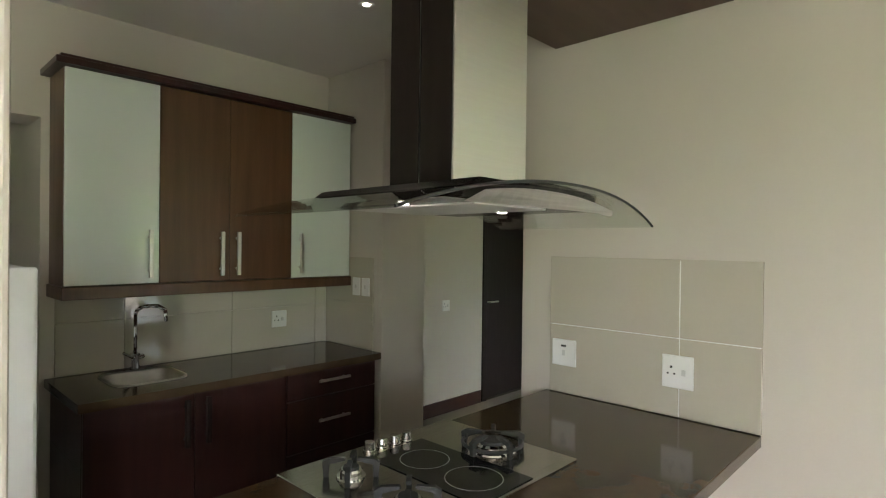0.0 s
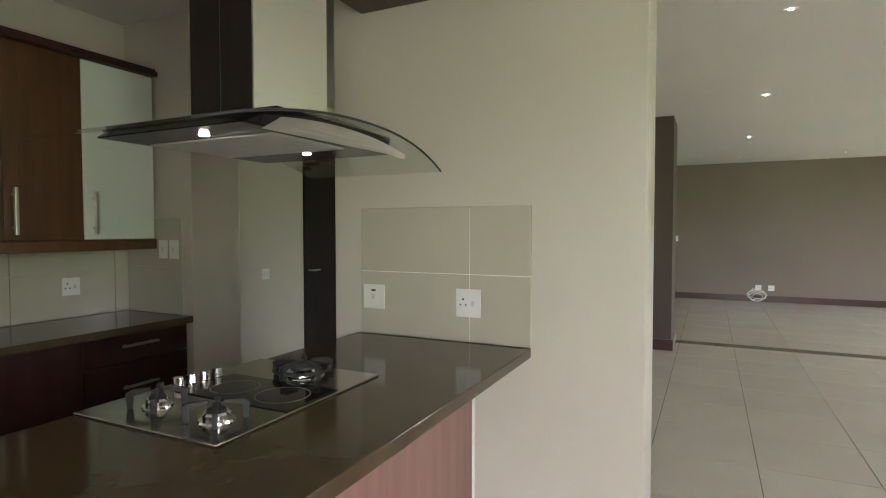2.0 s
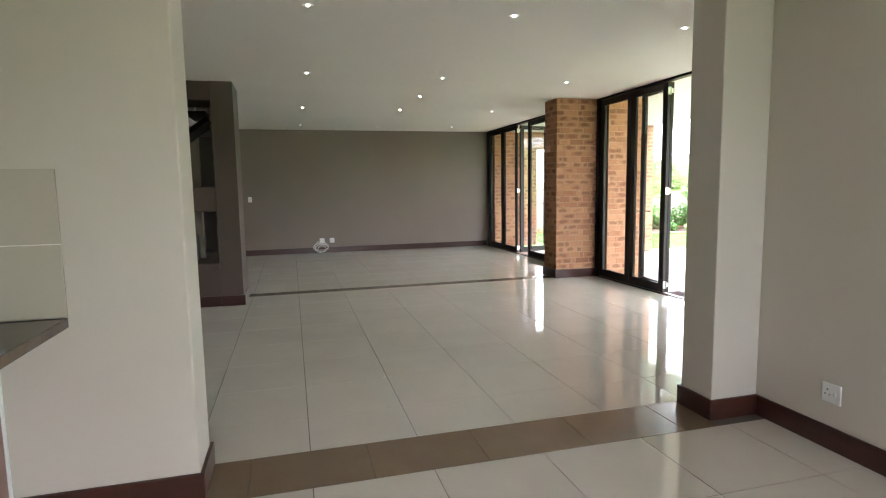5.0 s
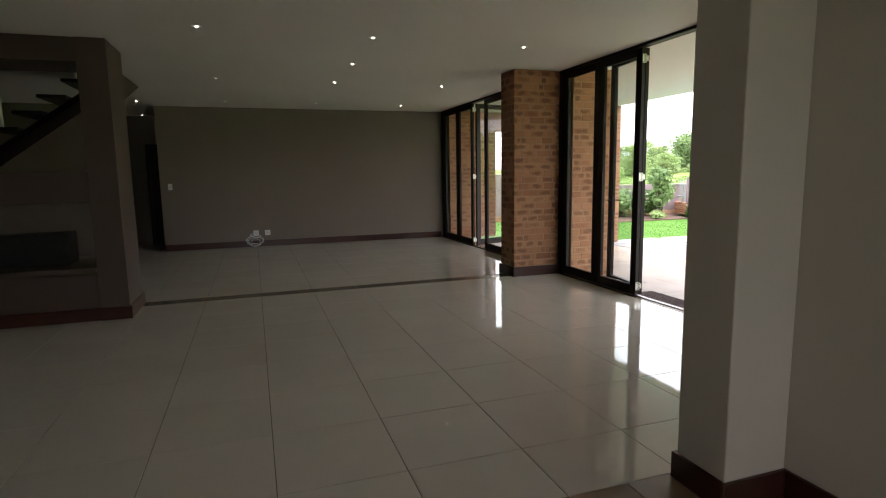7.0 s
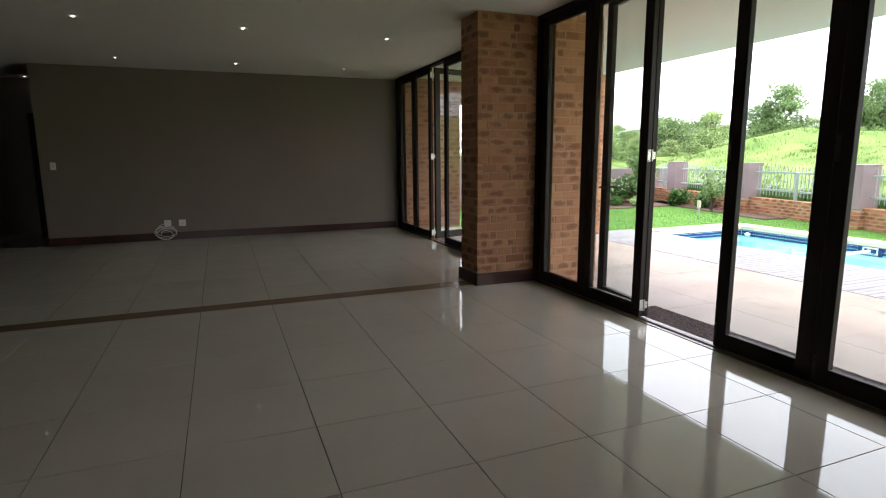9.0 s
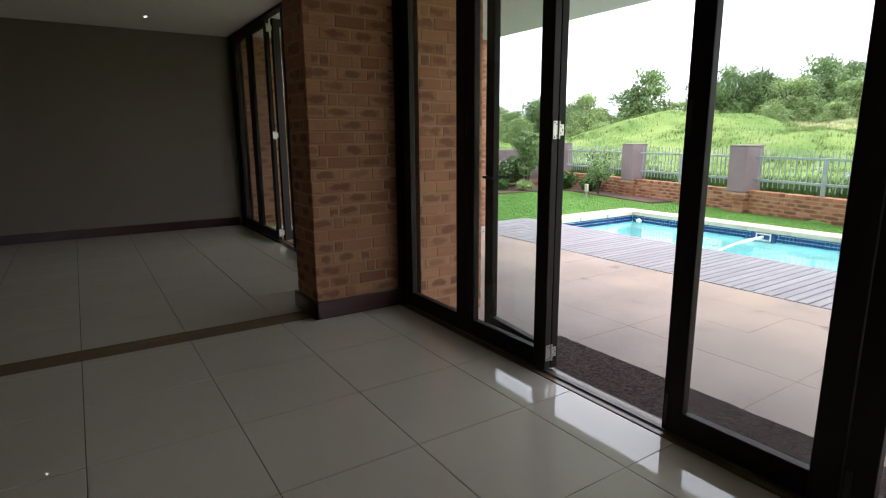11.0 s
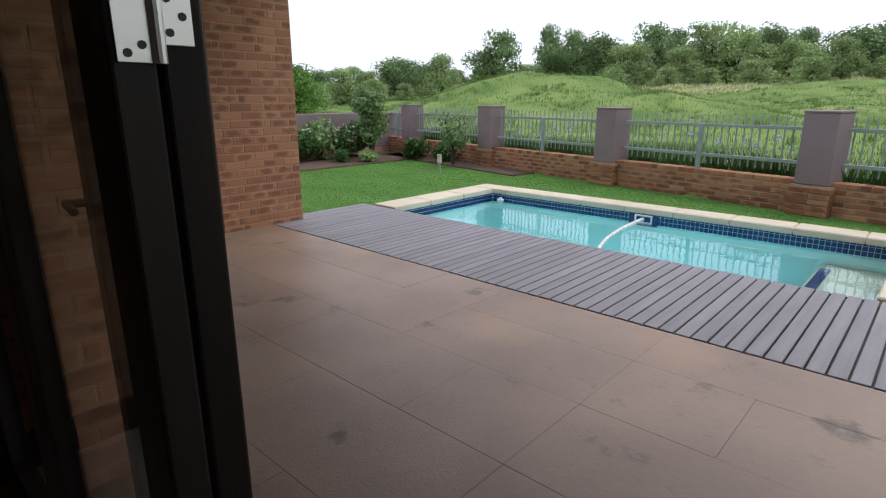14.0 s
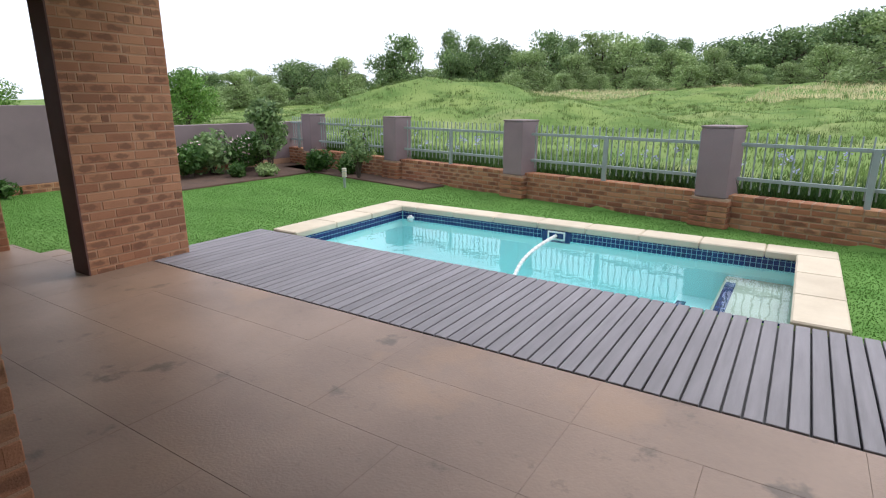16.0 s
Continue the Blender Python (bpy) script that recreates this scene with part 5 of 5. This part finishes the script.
def leaves(name, centres, per, size, spread, material, seed, flat=0.6, stretch=1.0):
    """Many small folded leaves round clump centres, as one mesh. centres: x, y, z, radius."""
    g = np.random.default_rng(seed)
    c = np.array(centres)
    w = c[:, 3] ** 2
    idx = g.choice(len(c), size=per, p=w / w.sum())
    d = g.normal(size=(per, 3))
    d /= np.linalg.norm(d, axis=1)[:, None]
    rad = c[idx, 3] * (1 - spread * g.random(per) ** 2)
    pos = c[idx, :3] + d * rad[:, None] * np.array([1, 1, flat])
    n = d + 0.8 * g.normal(size=(per, 3))
    n /= np.linalg.norm(n, axis=1)[:, None]
    u = np.cross(n, g.normal(size=(per, 3)))
    u /= np.linalg.norm(u, axis=1)[:, None]
    v = np.cross(n, u)
    s = size * (0.55 + 0.9 * g.random(per))[:, None]
    quad = np.stack([pos - u * s * stretch, pos - v * s * 0.5, pos + u * s * stretch, pos + v * s * 0.5], axis=1).reshape(-1, 3)
    me = bpy.data.meshes.new(name)
    me.from_pydata(quad.tolist(), [], np.arange(per * 4).reshape(-1, 4).tolist())
    me.materials.append(material)
    return me


def tree(at, height, width, material, seed, label, group="", leafs=9000, size=0.018, category="tree"):
    """A tapered trunk with limbs and a crown of small leaves with gaps."""
    g = random.Random(seed)
    t = thing("tree", at, label, category, group)
    tb = bmesh.new()
    lean = Vector((g.uniform(-0.05, 0.05), g.uniform(-0.05, 0.05), 1)) * height * 0.5
    tube(tb, (0, 0, -0.2), lean, height * 0.035, height * 0.018, 8)
    centres = []
    n = 30
    for k in range(n):
        a, e = k * 2.4 + g.uniform(-0.4, 0.4), g.uniform(0.0, 1.0)
        r = width * (0.14 + 0.34 * g.random()) * (1 - 0.5 * e)
        tip = Vector((math.cos(a) * r, math.sin(a) * r, height * (0.16 + 0.72 * e)))
        tube(tb, lean * g.uniform(0.4, 1.0), tip, height * 0.012, height * 0.004, 5)
        centres.append((*tip, width * g.uniform(0.08, 0.21)))
    centres.append((0, 0, height * 0.80, width * 0.22))
    centres.append((0, 0, height * 0.42, width * 0.34))
    local_part("trunk", tb, BARK, t)
    crown = new("crown", leaves("crown", centres, leafs, height * size, 0.8, material, seed, 0.75))
    crown.parent = t
    return t


# far trees: bearing in degrees left of ahead at the end of the walk, distance, height, width
EYE_END, HEADING = Vector((4.538, -5.12)), -147.2


def bearing(deg, dist):
    a = radians(HEADING) + math.atan(math.tan(radians(deg)) * 0.963)
    p = EYE_END + Vector((-math.sin(a), math.cos(a))) * dist
    return (p.x, p.y, land(p.x, p.y) - 0.1)


KINDS = [tree((0, 0, -500 - 30 * k), 6.0, 5.6 + 0.5 * (k % 3), m, 20 + k, lb, gp) for k, (m, lb, gp) in enumerate(((OAK, "dark green broad-leaved tree at the field's edge", "dark trees"), (OLIVE, "grey-green bushy tree at the field's edge", "grey-green trees"), (OAK, "dark green rounded tree at the field's edge", "dark trees"), (BRIGHT, "fresh green leafy tree beyond the garden wall", "fresh green trees"), (OLIVE, "grey-green willow-like tree on the slope", "grey-green trees")))]


def plant(kind, deg, dist, height, wide=1.0):
    s = 0.97 * height / 6.0
    ob = copy_thing(KINDS[kind], Matrix.Identity(4))
    ob.matrix_basis = Matrix.Translation(Vector(bearing(deg, dist)) - Vector((0, 0, 0.14 * height))) @ Matrix.Rotation(rng.uniform(0, 6), 4, "Z") @ Matrix.Diagonal((s * wide, s * wide, s, 1))
    return ob


for kind, deg, dist, h, wd in ((3, 25.0, 30, 3.6, 1.0), (3, 40.0, 34, 3.4, 1.1), (1, 20.5, 60, 4.4, 1.3), (2, 14.5, 62, 5.6, 1.25), (1, 17.5, 66, 4.2, 1.3), (1, 10.0, 60, 5.6, 1.0), (0, 4.6, 66, 8.6, 0.95), (0, -0.9, 68, 9.6, 0.62), (0, -3.0, 68, 8.6, 0.7), (2, -5.6, 70, 7.6, 0.95), (1, -8.3, 62, 5.6, 1.3), (0, -10.0, 72, 9.6, 0.9), (0, -12.3, 76, 9.0, 0.85), (1, -13.0, 60, 4.6, 1.2), (4, -18.0, 64, 6.6, 1.3), (2, -20.5, 74, 8.0, 0.9), (4, -22.5, 66, 5.4, 1.3), (1, -26.0, 58, 4.4, 1.2), (2, -26.5, 74, 7.0, 1.3), (0, -31.0, 76, 8.6, 1.3), (4, -35.0, 60, 4.6, 1.4), (0, -36.0, 80, 10.0, 1.3), (4, -40.0, 52, 6.5, 1.3), (0, -23.0, 84, 9.0, 0.9), (2, -28.5, 84, 8.6, 1.0), (0, -33.0, 84, 9.6, 1.0), (2, -39.0, 84, 10.5, 1.1), (4, -16.0, 66, 8.0, 1.1)):
    plant(kind, deg, dist, h, wd)
for k in range(30):
    deg = 24 - 66 * k / 29 + rng.uniform(-1, 1)
    plant((0, 2, 1, 0)[k % 4], deg, rng.uniform(82, 100), rng.uniform(4.0, 6.0) + (1.0 if deg < -14 else 0), 1.3)
for k in range(26):
    plant((2, 4, 1, 0)[k % 4], 22 - 64 * k / 25 + rng.uniform(-1, 1), rng.uniform(66, 78), rng.uniform(2.6, 4.6), 1.1)
for k in range(16):
    plant((1, 4)[k % 2], 22 - 62 * k / 15 + rng.uniform(-1.5, 1.5), rng.uniform(52, 58), rng.uniform(1.8, 3.0), 1.5)
for ob in KINDS:
    for o in (*ob.children_recursive, ob):
        bpy.data.objects.remove(o)


def bush(at, height, width, material, seed, label, size=0.05, leafs=1400, category="shrub"):
    b = thing("shrub", at, label, category)
    g = random.Random(seed)
    sb = bmesh.new()
    cs = []
    for k in range(9):
        a = k * 2.4
        tip = Vector((math.cos(a) * width * 0.28 * g.random(), math.sin(a) * width * 0.28 * g.random(), height * g.uniform(0.3, 0.85)))
        bent(sb, [(0, 0, -0.05), tip * 0.5 + Vector((0, 0, 0.05)), tip], 0.008 + 0.004 * height, 5)
        cs.append((*tip, width * g.uniform(0.16, 0.30)))
    local_part("stem", sb, BARK, b)
    cr = new("foliage", leaves("foliage", cs, leafs, size, 0.8, material, seed, 0.9, 1.2))
    cr.parent = b
    return b, cs


def bloom(parent, cs, material, n, size, seed):
    f = new("blossom", leaves("blossom", [(x, y, z + r * 0.4, r) for x, y, z, r in cs], n, size, 0.3, material, seed, 0.9))
    f.parent = parent


gr0 = random.Random(12)
bush((13.85, -12.95, LAWN_Z), 1.85, 1.1, OAK, 61, "tall dark green shrub by the boundary wall", 0.045, 2600)
s1, c1 = bush((11.8, -13.35, LAWN_Z), 1.10, 0.85, OAK, 62, "slender sparse rose bush in the fence bed", 0.035, 1000)
s2, c2 = bush((14.5, -12.7, LAWN_Z), 0.62, 0.9, STRAP, 63, "dark flowering shrub with pale pink blooms", 0.035, 1300)
bloom(s2, c2, PINK, 90, 0.04, 64)
s3, c3 = bush((14.6, -11.6, LAWN_Z), 0.65, 0.8, STRAP, 65, "leafy green shrub in the wall bed", 0.05, 2200)
bloom(s3, c3, PINK, 40, 0.035, 66)
bush((13.95, -12.15, LAWN_Z), 0.26, 0.5, STRAP, 67, "low rounded dark green shrub", 0.03, 900)
bush((13.55, -12.55, LAWN_Z), 0.24, 0.5, OLIVE, 68, "low rounded dark green shrub", 0.03, 900)
bush((14.95, -10.2, LAWN_Z), 0.35, 0.6, STRAP, 69, "small green plant by the wall", 0.04, 500)
bush((14.95, -8.6, LAWN_Z), 0.3, 0.5, STRAP, 70, "small green plant by the wall", 0.04, 400)
bush((14.75, -13.4, LAWN_Z), 0.8, 1.0, STRAP, 91, "leafy dark shrub against the boundary wall", 0.05, 2000)
bush((14.8, -12.2, LAWN_Z), 0.8, 1.2, OAK, 92, "leafy dark shrub against the boundary wall", 0.05, 1800)
bush((13.2, -13.7, LAWN_Z), 0.45, 0.7, STRAP, 93, "low leafy plant in the fence bed", 0.045, 900)
bush((12.4, -13.75, LAWN_Z), 0.4, 0.6, STRAP, 94, "low leafy plant in the fence bed", 0.045, 800)
structure("ground_bed", B(((13.35, -14.75, LAWN_Z - 0.02), (15.18, -10.4, LAWN_Z + 0.03)), bevel=0.02), SOIL, "bare brown garden bed along the wall", "garden bed")
fbed = structure("ground_fence_bed", B(((4.6, -0.72, -0.02), (9.4, -0.1, 0.03)), bevel=0.02), SOIL, "bare brown garden bed along the fence", "garden bed")
fbed.location, fbed.rotation_euler = (*along(0.0), LAWN_Z), (0, 0, radians(FYAW))
for v in fbed.data.vertices:
    v.co.y = -v.co.y


def blades(name, pts, h, w, material, seed, label, category, bend=0.5):
    """Grass or strap leaves: single tapering blades at the given feet, as one mesh."""
    g = np.random.default_rng(seed)
    p = np.asarray(pts)
    n = len(p)
    a = g.random(n) * 2 * np.pi
    hh = h * (0.6 + 0.8 * g.random(n))
    dx, dy = np.cos(a), np.sin(a)
    off = bend * hh * g.random(n)
    b = g.random(n) * 2 * np.pi
    base0 = p + np.stack([-dx * w, -dy * w, np.zeros(n)], 1)
    base1 = p + np.stack([dx * w, dy * w, np.zeros(n)], 1)
    tip = p + np.stack([np.cos(b) * off, np.sin(b) * off, hh], 1)
    me = bpy.data.meshes.new(name)
    me.from_pydata(np.stack([base0, base1, tip], 1).reshape(-1, 3).tolist(), [], np.arange(n * 3).reshape(-1, 3).tolist())
    me.materials.append(material)
    return tagged(new(name, me), label, category, "", "stuff")


gr = np.random.default_rng(5)
pts = []
while len(pts) < 150000:
    x, y = gr.uniform(1.5, 15.15), gr.uniform(-15.5, -7.0)
    if (Vector((x, y)) - FP).dot(FN) > -0.12 or (PX0 - 0.33 < x < PX1 + 0.37 and -11.6 < y < -9.2) or (x < 9.74 and y > -9.27) or (x < 11.3 and y > -7.38) or (x < 10.75 and y > -7.65) or (x > 13.35 and -14.75 < y < -10.4):
        continue
    pts.append((x, y, LAWN_Z))
blades("lawn_grass", pts, 0.008, 0.006, TURF, 71, "short mown green lawn grass", "grass")
pts = []
while len(pts) < 130000:
    s, a = 0.5 + 42 * gr.random() ** 1.5, gr.uniform(-38, 45)
    q = along(a, s)
    if q.x > 15.3 and q.y > -15:
        continue
    pts.append((q.x, q.y, land(q.x, q.y) - 0.02))
blades("field_grass", pts, 0.11, 0.012, WILD, 72, "rough green field grass on the mound", "grass")
pts = []
while len(pts) < 60000:
    s, a = 1.5 + 30 * gr.random() ** 1.2, gr.uniform(-30, 40)
    if noise.noise((a * 0.35, s * 0.35, 9)) < 0.02:
        continue
    q = along(a, s)
    if q.x > 15.3 and q.y > -15:
        continue
    h = land(q.x, q.y) - 0.03
    pts += [(q.x + gr.normal() * 0.07, q.y + gr.normal() * 0.07, h) for _ in range(14)]
blades("grass_tufts", pts, 0.17, 0.012, WILD, 76, "taller rough tufts of grass on the field", "grass", 0.8)
pts = []
while len(pts) < 30000:
    s, a = gr.uniform(27, 52), gr.uniform(-50, 48)
    if noise.noise((a * 0.12, s * 0.12, 5)) < -0.05:
        continue
    q = along(a, s)
    pts.append((q.x, q.y, land(q.x, q.y) - 0.02))
blades("dry_grass", pts, 0.24, 0.03, STRAW, 73, "pale dry grass along the top of the field", "grass")
pts, fl_pts = [], []
for k in range(260):
    a = gr.uniform(-6.5, 9.2)
    q = along(a, gr.uniform(0.22, 0.75))
    for _ in range(40):
        pts.append((q.x + gr.normal() * 0.05, q.y + gr.normal() * 0.05, land(q.x, q.y) - 0.02))
    if gr.random() < 0.22:
        fl_pts.append((q.x, q.y, land(q.x, q.y) + gr.uniform(0.40, 0.60), 0.055))
blades("strap_leaves", pts, 0.31, 0.014, STRAP, 74, "clumps of dark strap leaves behind the fence", "plants", 0.9)
fme = leaves("flower_heads", fl_pts, 900, 0.018, 0.7, BLUE, 75, 1.0)
tagged(new("flower_heads", fme), "pale blue flower heads behind the fence", "flowers", "", "stuff")

# farm posts along the top of the field
fpole = thing("field_post", (*along(-14, 40), land(*along(-14, 40))), "short weathered post in the field", "post", "posts in the field")
local_part("post", B(((-0.09, -0.09, -0.2), (0.09, 0.09, 1.0)), bevel=0.02), BARK, fpole)
for k in range(14):
    q = along(-34 + 3.3 * k, 46 + 2 * math.sin(k))
    copy_thing(fpole, pose(q.x, q.y, land(q.x, q.y)))

# garden lamp
gl = thing("garden_light", (11.3, -12.4, LAWN_Z), "small louvred garden bollard light in the lawn", "garden light")
b_ = bmesh.new(); tube(b_, (11.3, -12.4, LAWN_Z), (11.3, -12.4, 0.14), 0.022, seg=12); part("stem", b_, FENCE, gl)
b_ = bmesh.new(); tube(b_, (11.3, -12.4, 0.14), (11.3, -12.4, 0.30), 0.04, seg=14); part("diffuser", b_, COPING, gl, "cream diffuser")
for k in range(4):
    b_ = bmesh.new(); tube(b_, (11.3, -12.4, 0.15 + 0.045 * k), (11.3, -12.4, 0.158 + 0.045 * k), 0.05, 0.042, 14); part("louvre", b_, FENCE, gl)

# stone edging at the patio's end
edging = thing("stone_edging", (10.3, -7.5, LAWN_Z), "flat sandstone edging stones between patio and lawn", "paving", kind="structure")
part("bed", B(((9.66, -7.60, LAWN_Z - 0.05), (10.72, -7.37, LAWN_Z - 0.004))), SOIL, edging)
for i in range(4):
    lay("slab", edging, (9.80 + 0.27 * i, -7.48, LAWN_Z + 0.012), (0.25, 0.20, 0.03), 0.006, STONE)

GARDEN += [o for o in scene.objects if o not in INDOORS and not o.parent]
# ---------- pieces of floors, walls and pavements ----------
band_floor(2.36, 7.15, -5.03, 3.5, 2.81, -0.49, TILE, "tile")
band_floor(7.36, 12.1, -5.03, 1.4, 7.36, -0.49, TILE, "tile")
band_floor(-1.6, 1.965, -3.175, 0.74, 1.965, -0.49, TILE, "tile")
band_floor(1.965, 2.36, -2.84, 0.03, 0.0, -0.19, BAND, "border_tile")
band_floor(7.15, 7.36, -4.36, 0.18, 0.0, -0.19, BAND, "border_tile")
structure("floor_kitchen", B(((-3.2, 0.744, -0.006), (2.03, 6.0, 0.0)), ((-3.2, -3.175, -0.006), (-1.604, 0.74, 0.0)), ((7.36, 1.404, -0.006), (14.0, 6.0, 0.0)), ((12.104, -0.2, -0.006), (14.0, 1.4, 0.0))), TILE, "polished cream porcelain floor away from the main rooms", "floor")

# brick pillar between the folding doors
pillar = thing("brick_pillar", (7.29, -4.70, 0), "square mottled orange brick pillar with a mahogany skirting", "pillar", kind="structure")
part("core", B(((7.10, -4.99, 0), (7.50, -4.365, CEIL_Z))), MORTAR, pillar)
brick_face(pillar, "y", 7.10, -1, -5.04, -4.357, 0.13, CEIL_Z, BRICK)
brick_face(pillar, "x", -4.365, 1, 7.092, 7.508, 0.13, CEIL_Z, BRICK, first=1)
skirting("baseboard_pillar", [(7.068, -5.04, 7.096, -4.333), (7.068, -4.361, 7.52, -4.333)], 0.13)

side = thing("brick_side_wall", (12.0, -5.7, 0), "mottled brick side wall outside the far folding door", "wall", kind="structure")
part("core", B(((11.98, -6.3, -0.04), (12.3, -5.20, 2.735))), MORTAR, side)
brick_face(side, "y", 11.98, -1, -6.3, -5.205, -0.03, 2.735, BRICK)

LATE = set(scene.objects)
# outer brick pier against the first folding door
pier = thing("brick_pier", (6.45, -5.4, 0), "mottled orange brick pier outside the folding doors", "pier", kind="structure")
PIX, PIY = 6.22, -5.61
part("core", B(((PIX, PIY, -0.03), (6.69, -5.06, 2.70))), MORTAR, pier)
brick_face(pier, "y", PIX, -1, PIY - 0.008, -5.06, -0.02, 2.70, BRICK, course=0.080, length=0.217)
brick_face(pier, "x", PIY, -1, PIX - 0.008, 6.69, -0.02, 2.70, BRICK, course=0.080, length=0.217, first=1)

# patio column
col = thing("patio_column", (9.53, -7.7, 0), "tall flat mottled brick patio column with a dark brown edge", "column", kind="structure")
part("core", B(((9.465, -8.175, -0.04), (9.715, -7.265, 2.70))), MORTAR, col)
brick_face(col, "y", 9.465, -1, -8.18, -7.257, -0.03, 2.70, BRICK, course=0.080, length=0.217)
brick_face(col, "x", -8.175, -1, 9.46, 9.72, -0.03, 2.70, BRICK, course=0.080, length=0.217, first=1)
part("edge_panel", B(((9.46, -7.265, -0.03), (9.72, -7.25, 2.70)), bevel=0.002), EDGEBROWN, col, "dark maroon-brown edge")

# second column and the beam beyond it
col2 = thing("patio_column", (11.15, -7.05, 0), "mottled brick patio column at the lawn", "column", kind="structure")
part("core", B(((11.03, -7.25, -0.04), (11.27, -6.83, 2.3))), MORTAR, col2)
brick_face(col2, "y", 11.03, -1, -7.25, -6.83, -0.03, 2.3, BRICK, course=0.080, length=0.217)
brick_face(col2, "x", -7.25, -1, 11.025, 11.27, -0.03, 2.3, BRICK, course=0.080, length=0.217, first=1)
beam = thing("brick_beam", (11.15, -6.2, 2.3), "mottled brick beam over the patio's end", "beam", kind="structure")
part("core", B(((11.03, -7.25, 2.3), (11.27, -5.06, 2.695))), MORTAR, beam)
brick_face(beam, "y", 11.03, -1, -7.25, -5.06, 2.3, 2.695, BRICK, course=0.080, length=0.217)
# patio slabs, some of them double length
for j in range(5):
    y1 = -5.04 - (0.61 if j else 0) - 0.56 * max(0, j - 1)
    y0 = -5.65 - 0.56 * j
    if j == 4:
        y0 = -7.80
    joints = sorted([5.253 + 0.563 * k for k in range(-6, 12)] + [9.6])
    k = 0
    while k < len(joints) - 1:
        n = 2 if rng.random() < 0.35 and k < len(joints) - 2 and joints[k + 1] != 9.6 else 1
        a, b = joints[k], min(joints[k + n], 11.27)
        k += n
        q0 = max(y0, -7.36) if a >= 9.6 else y0
        if b - a > 0.05:
            lay("slab", patio, ((a + b) / 2, (q0 + y1) / 2, -0.012 + rng.uniform(-0.0006, 0.0006)), (round(b - a - 0.001, 4), round(y1 - q0 - 0.001, 4), 0.024), 0.0007, STONE)

GARDEN += [o for o in scene.objects if o not in LATE and not o.parent]
for o in GARDEN:
    o.matrix_basis = SITE @ o.matrix_basis
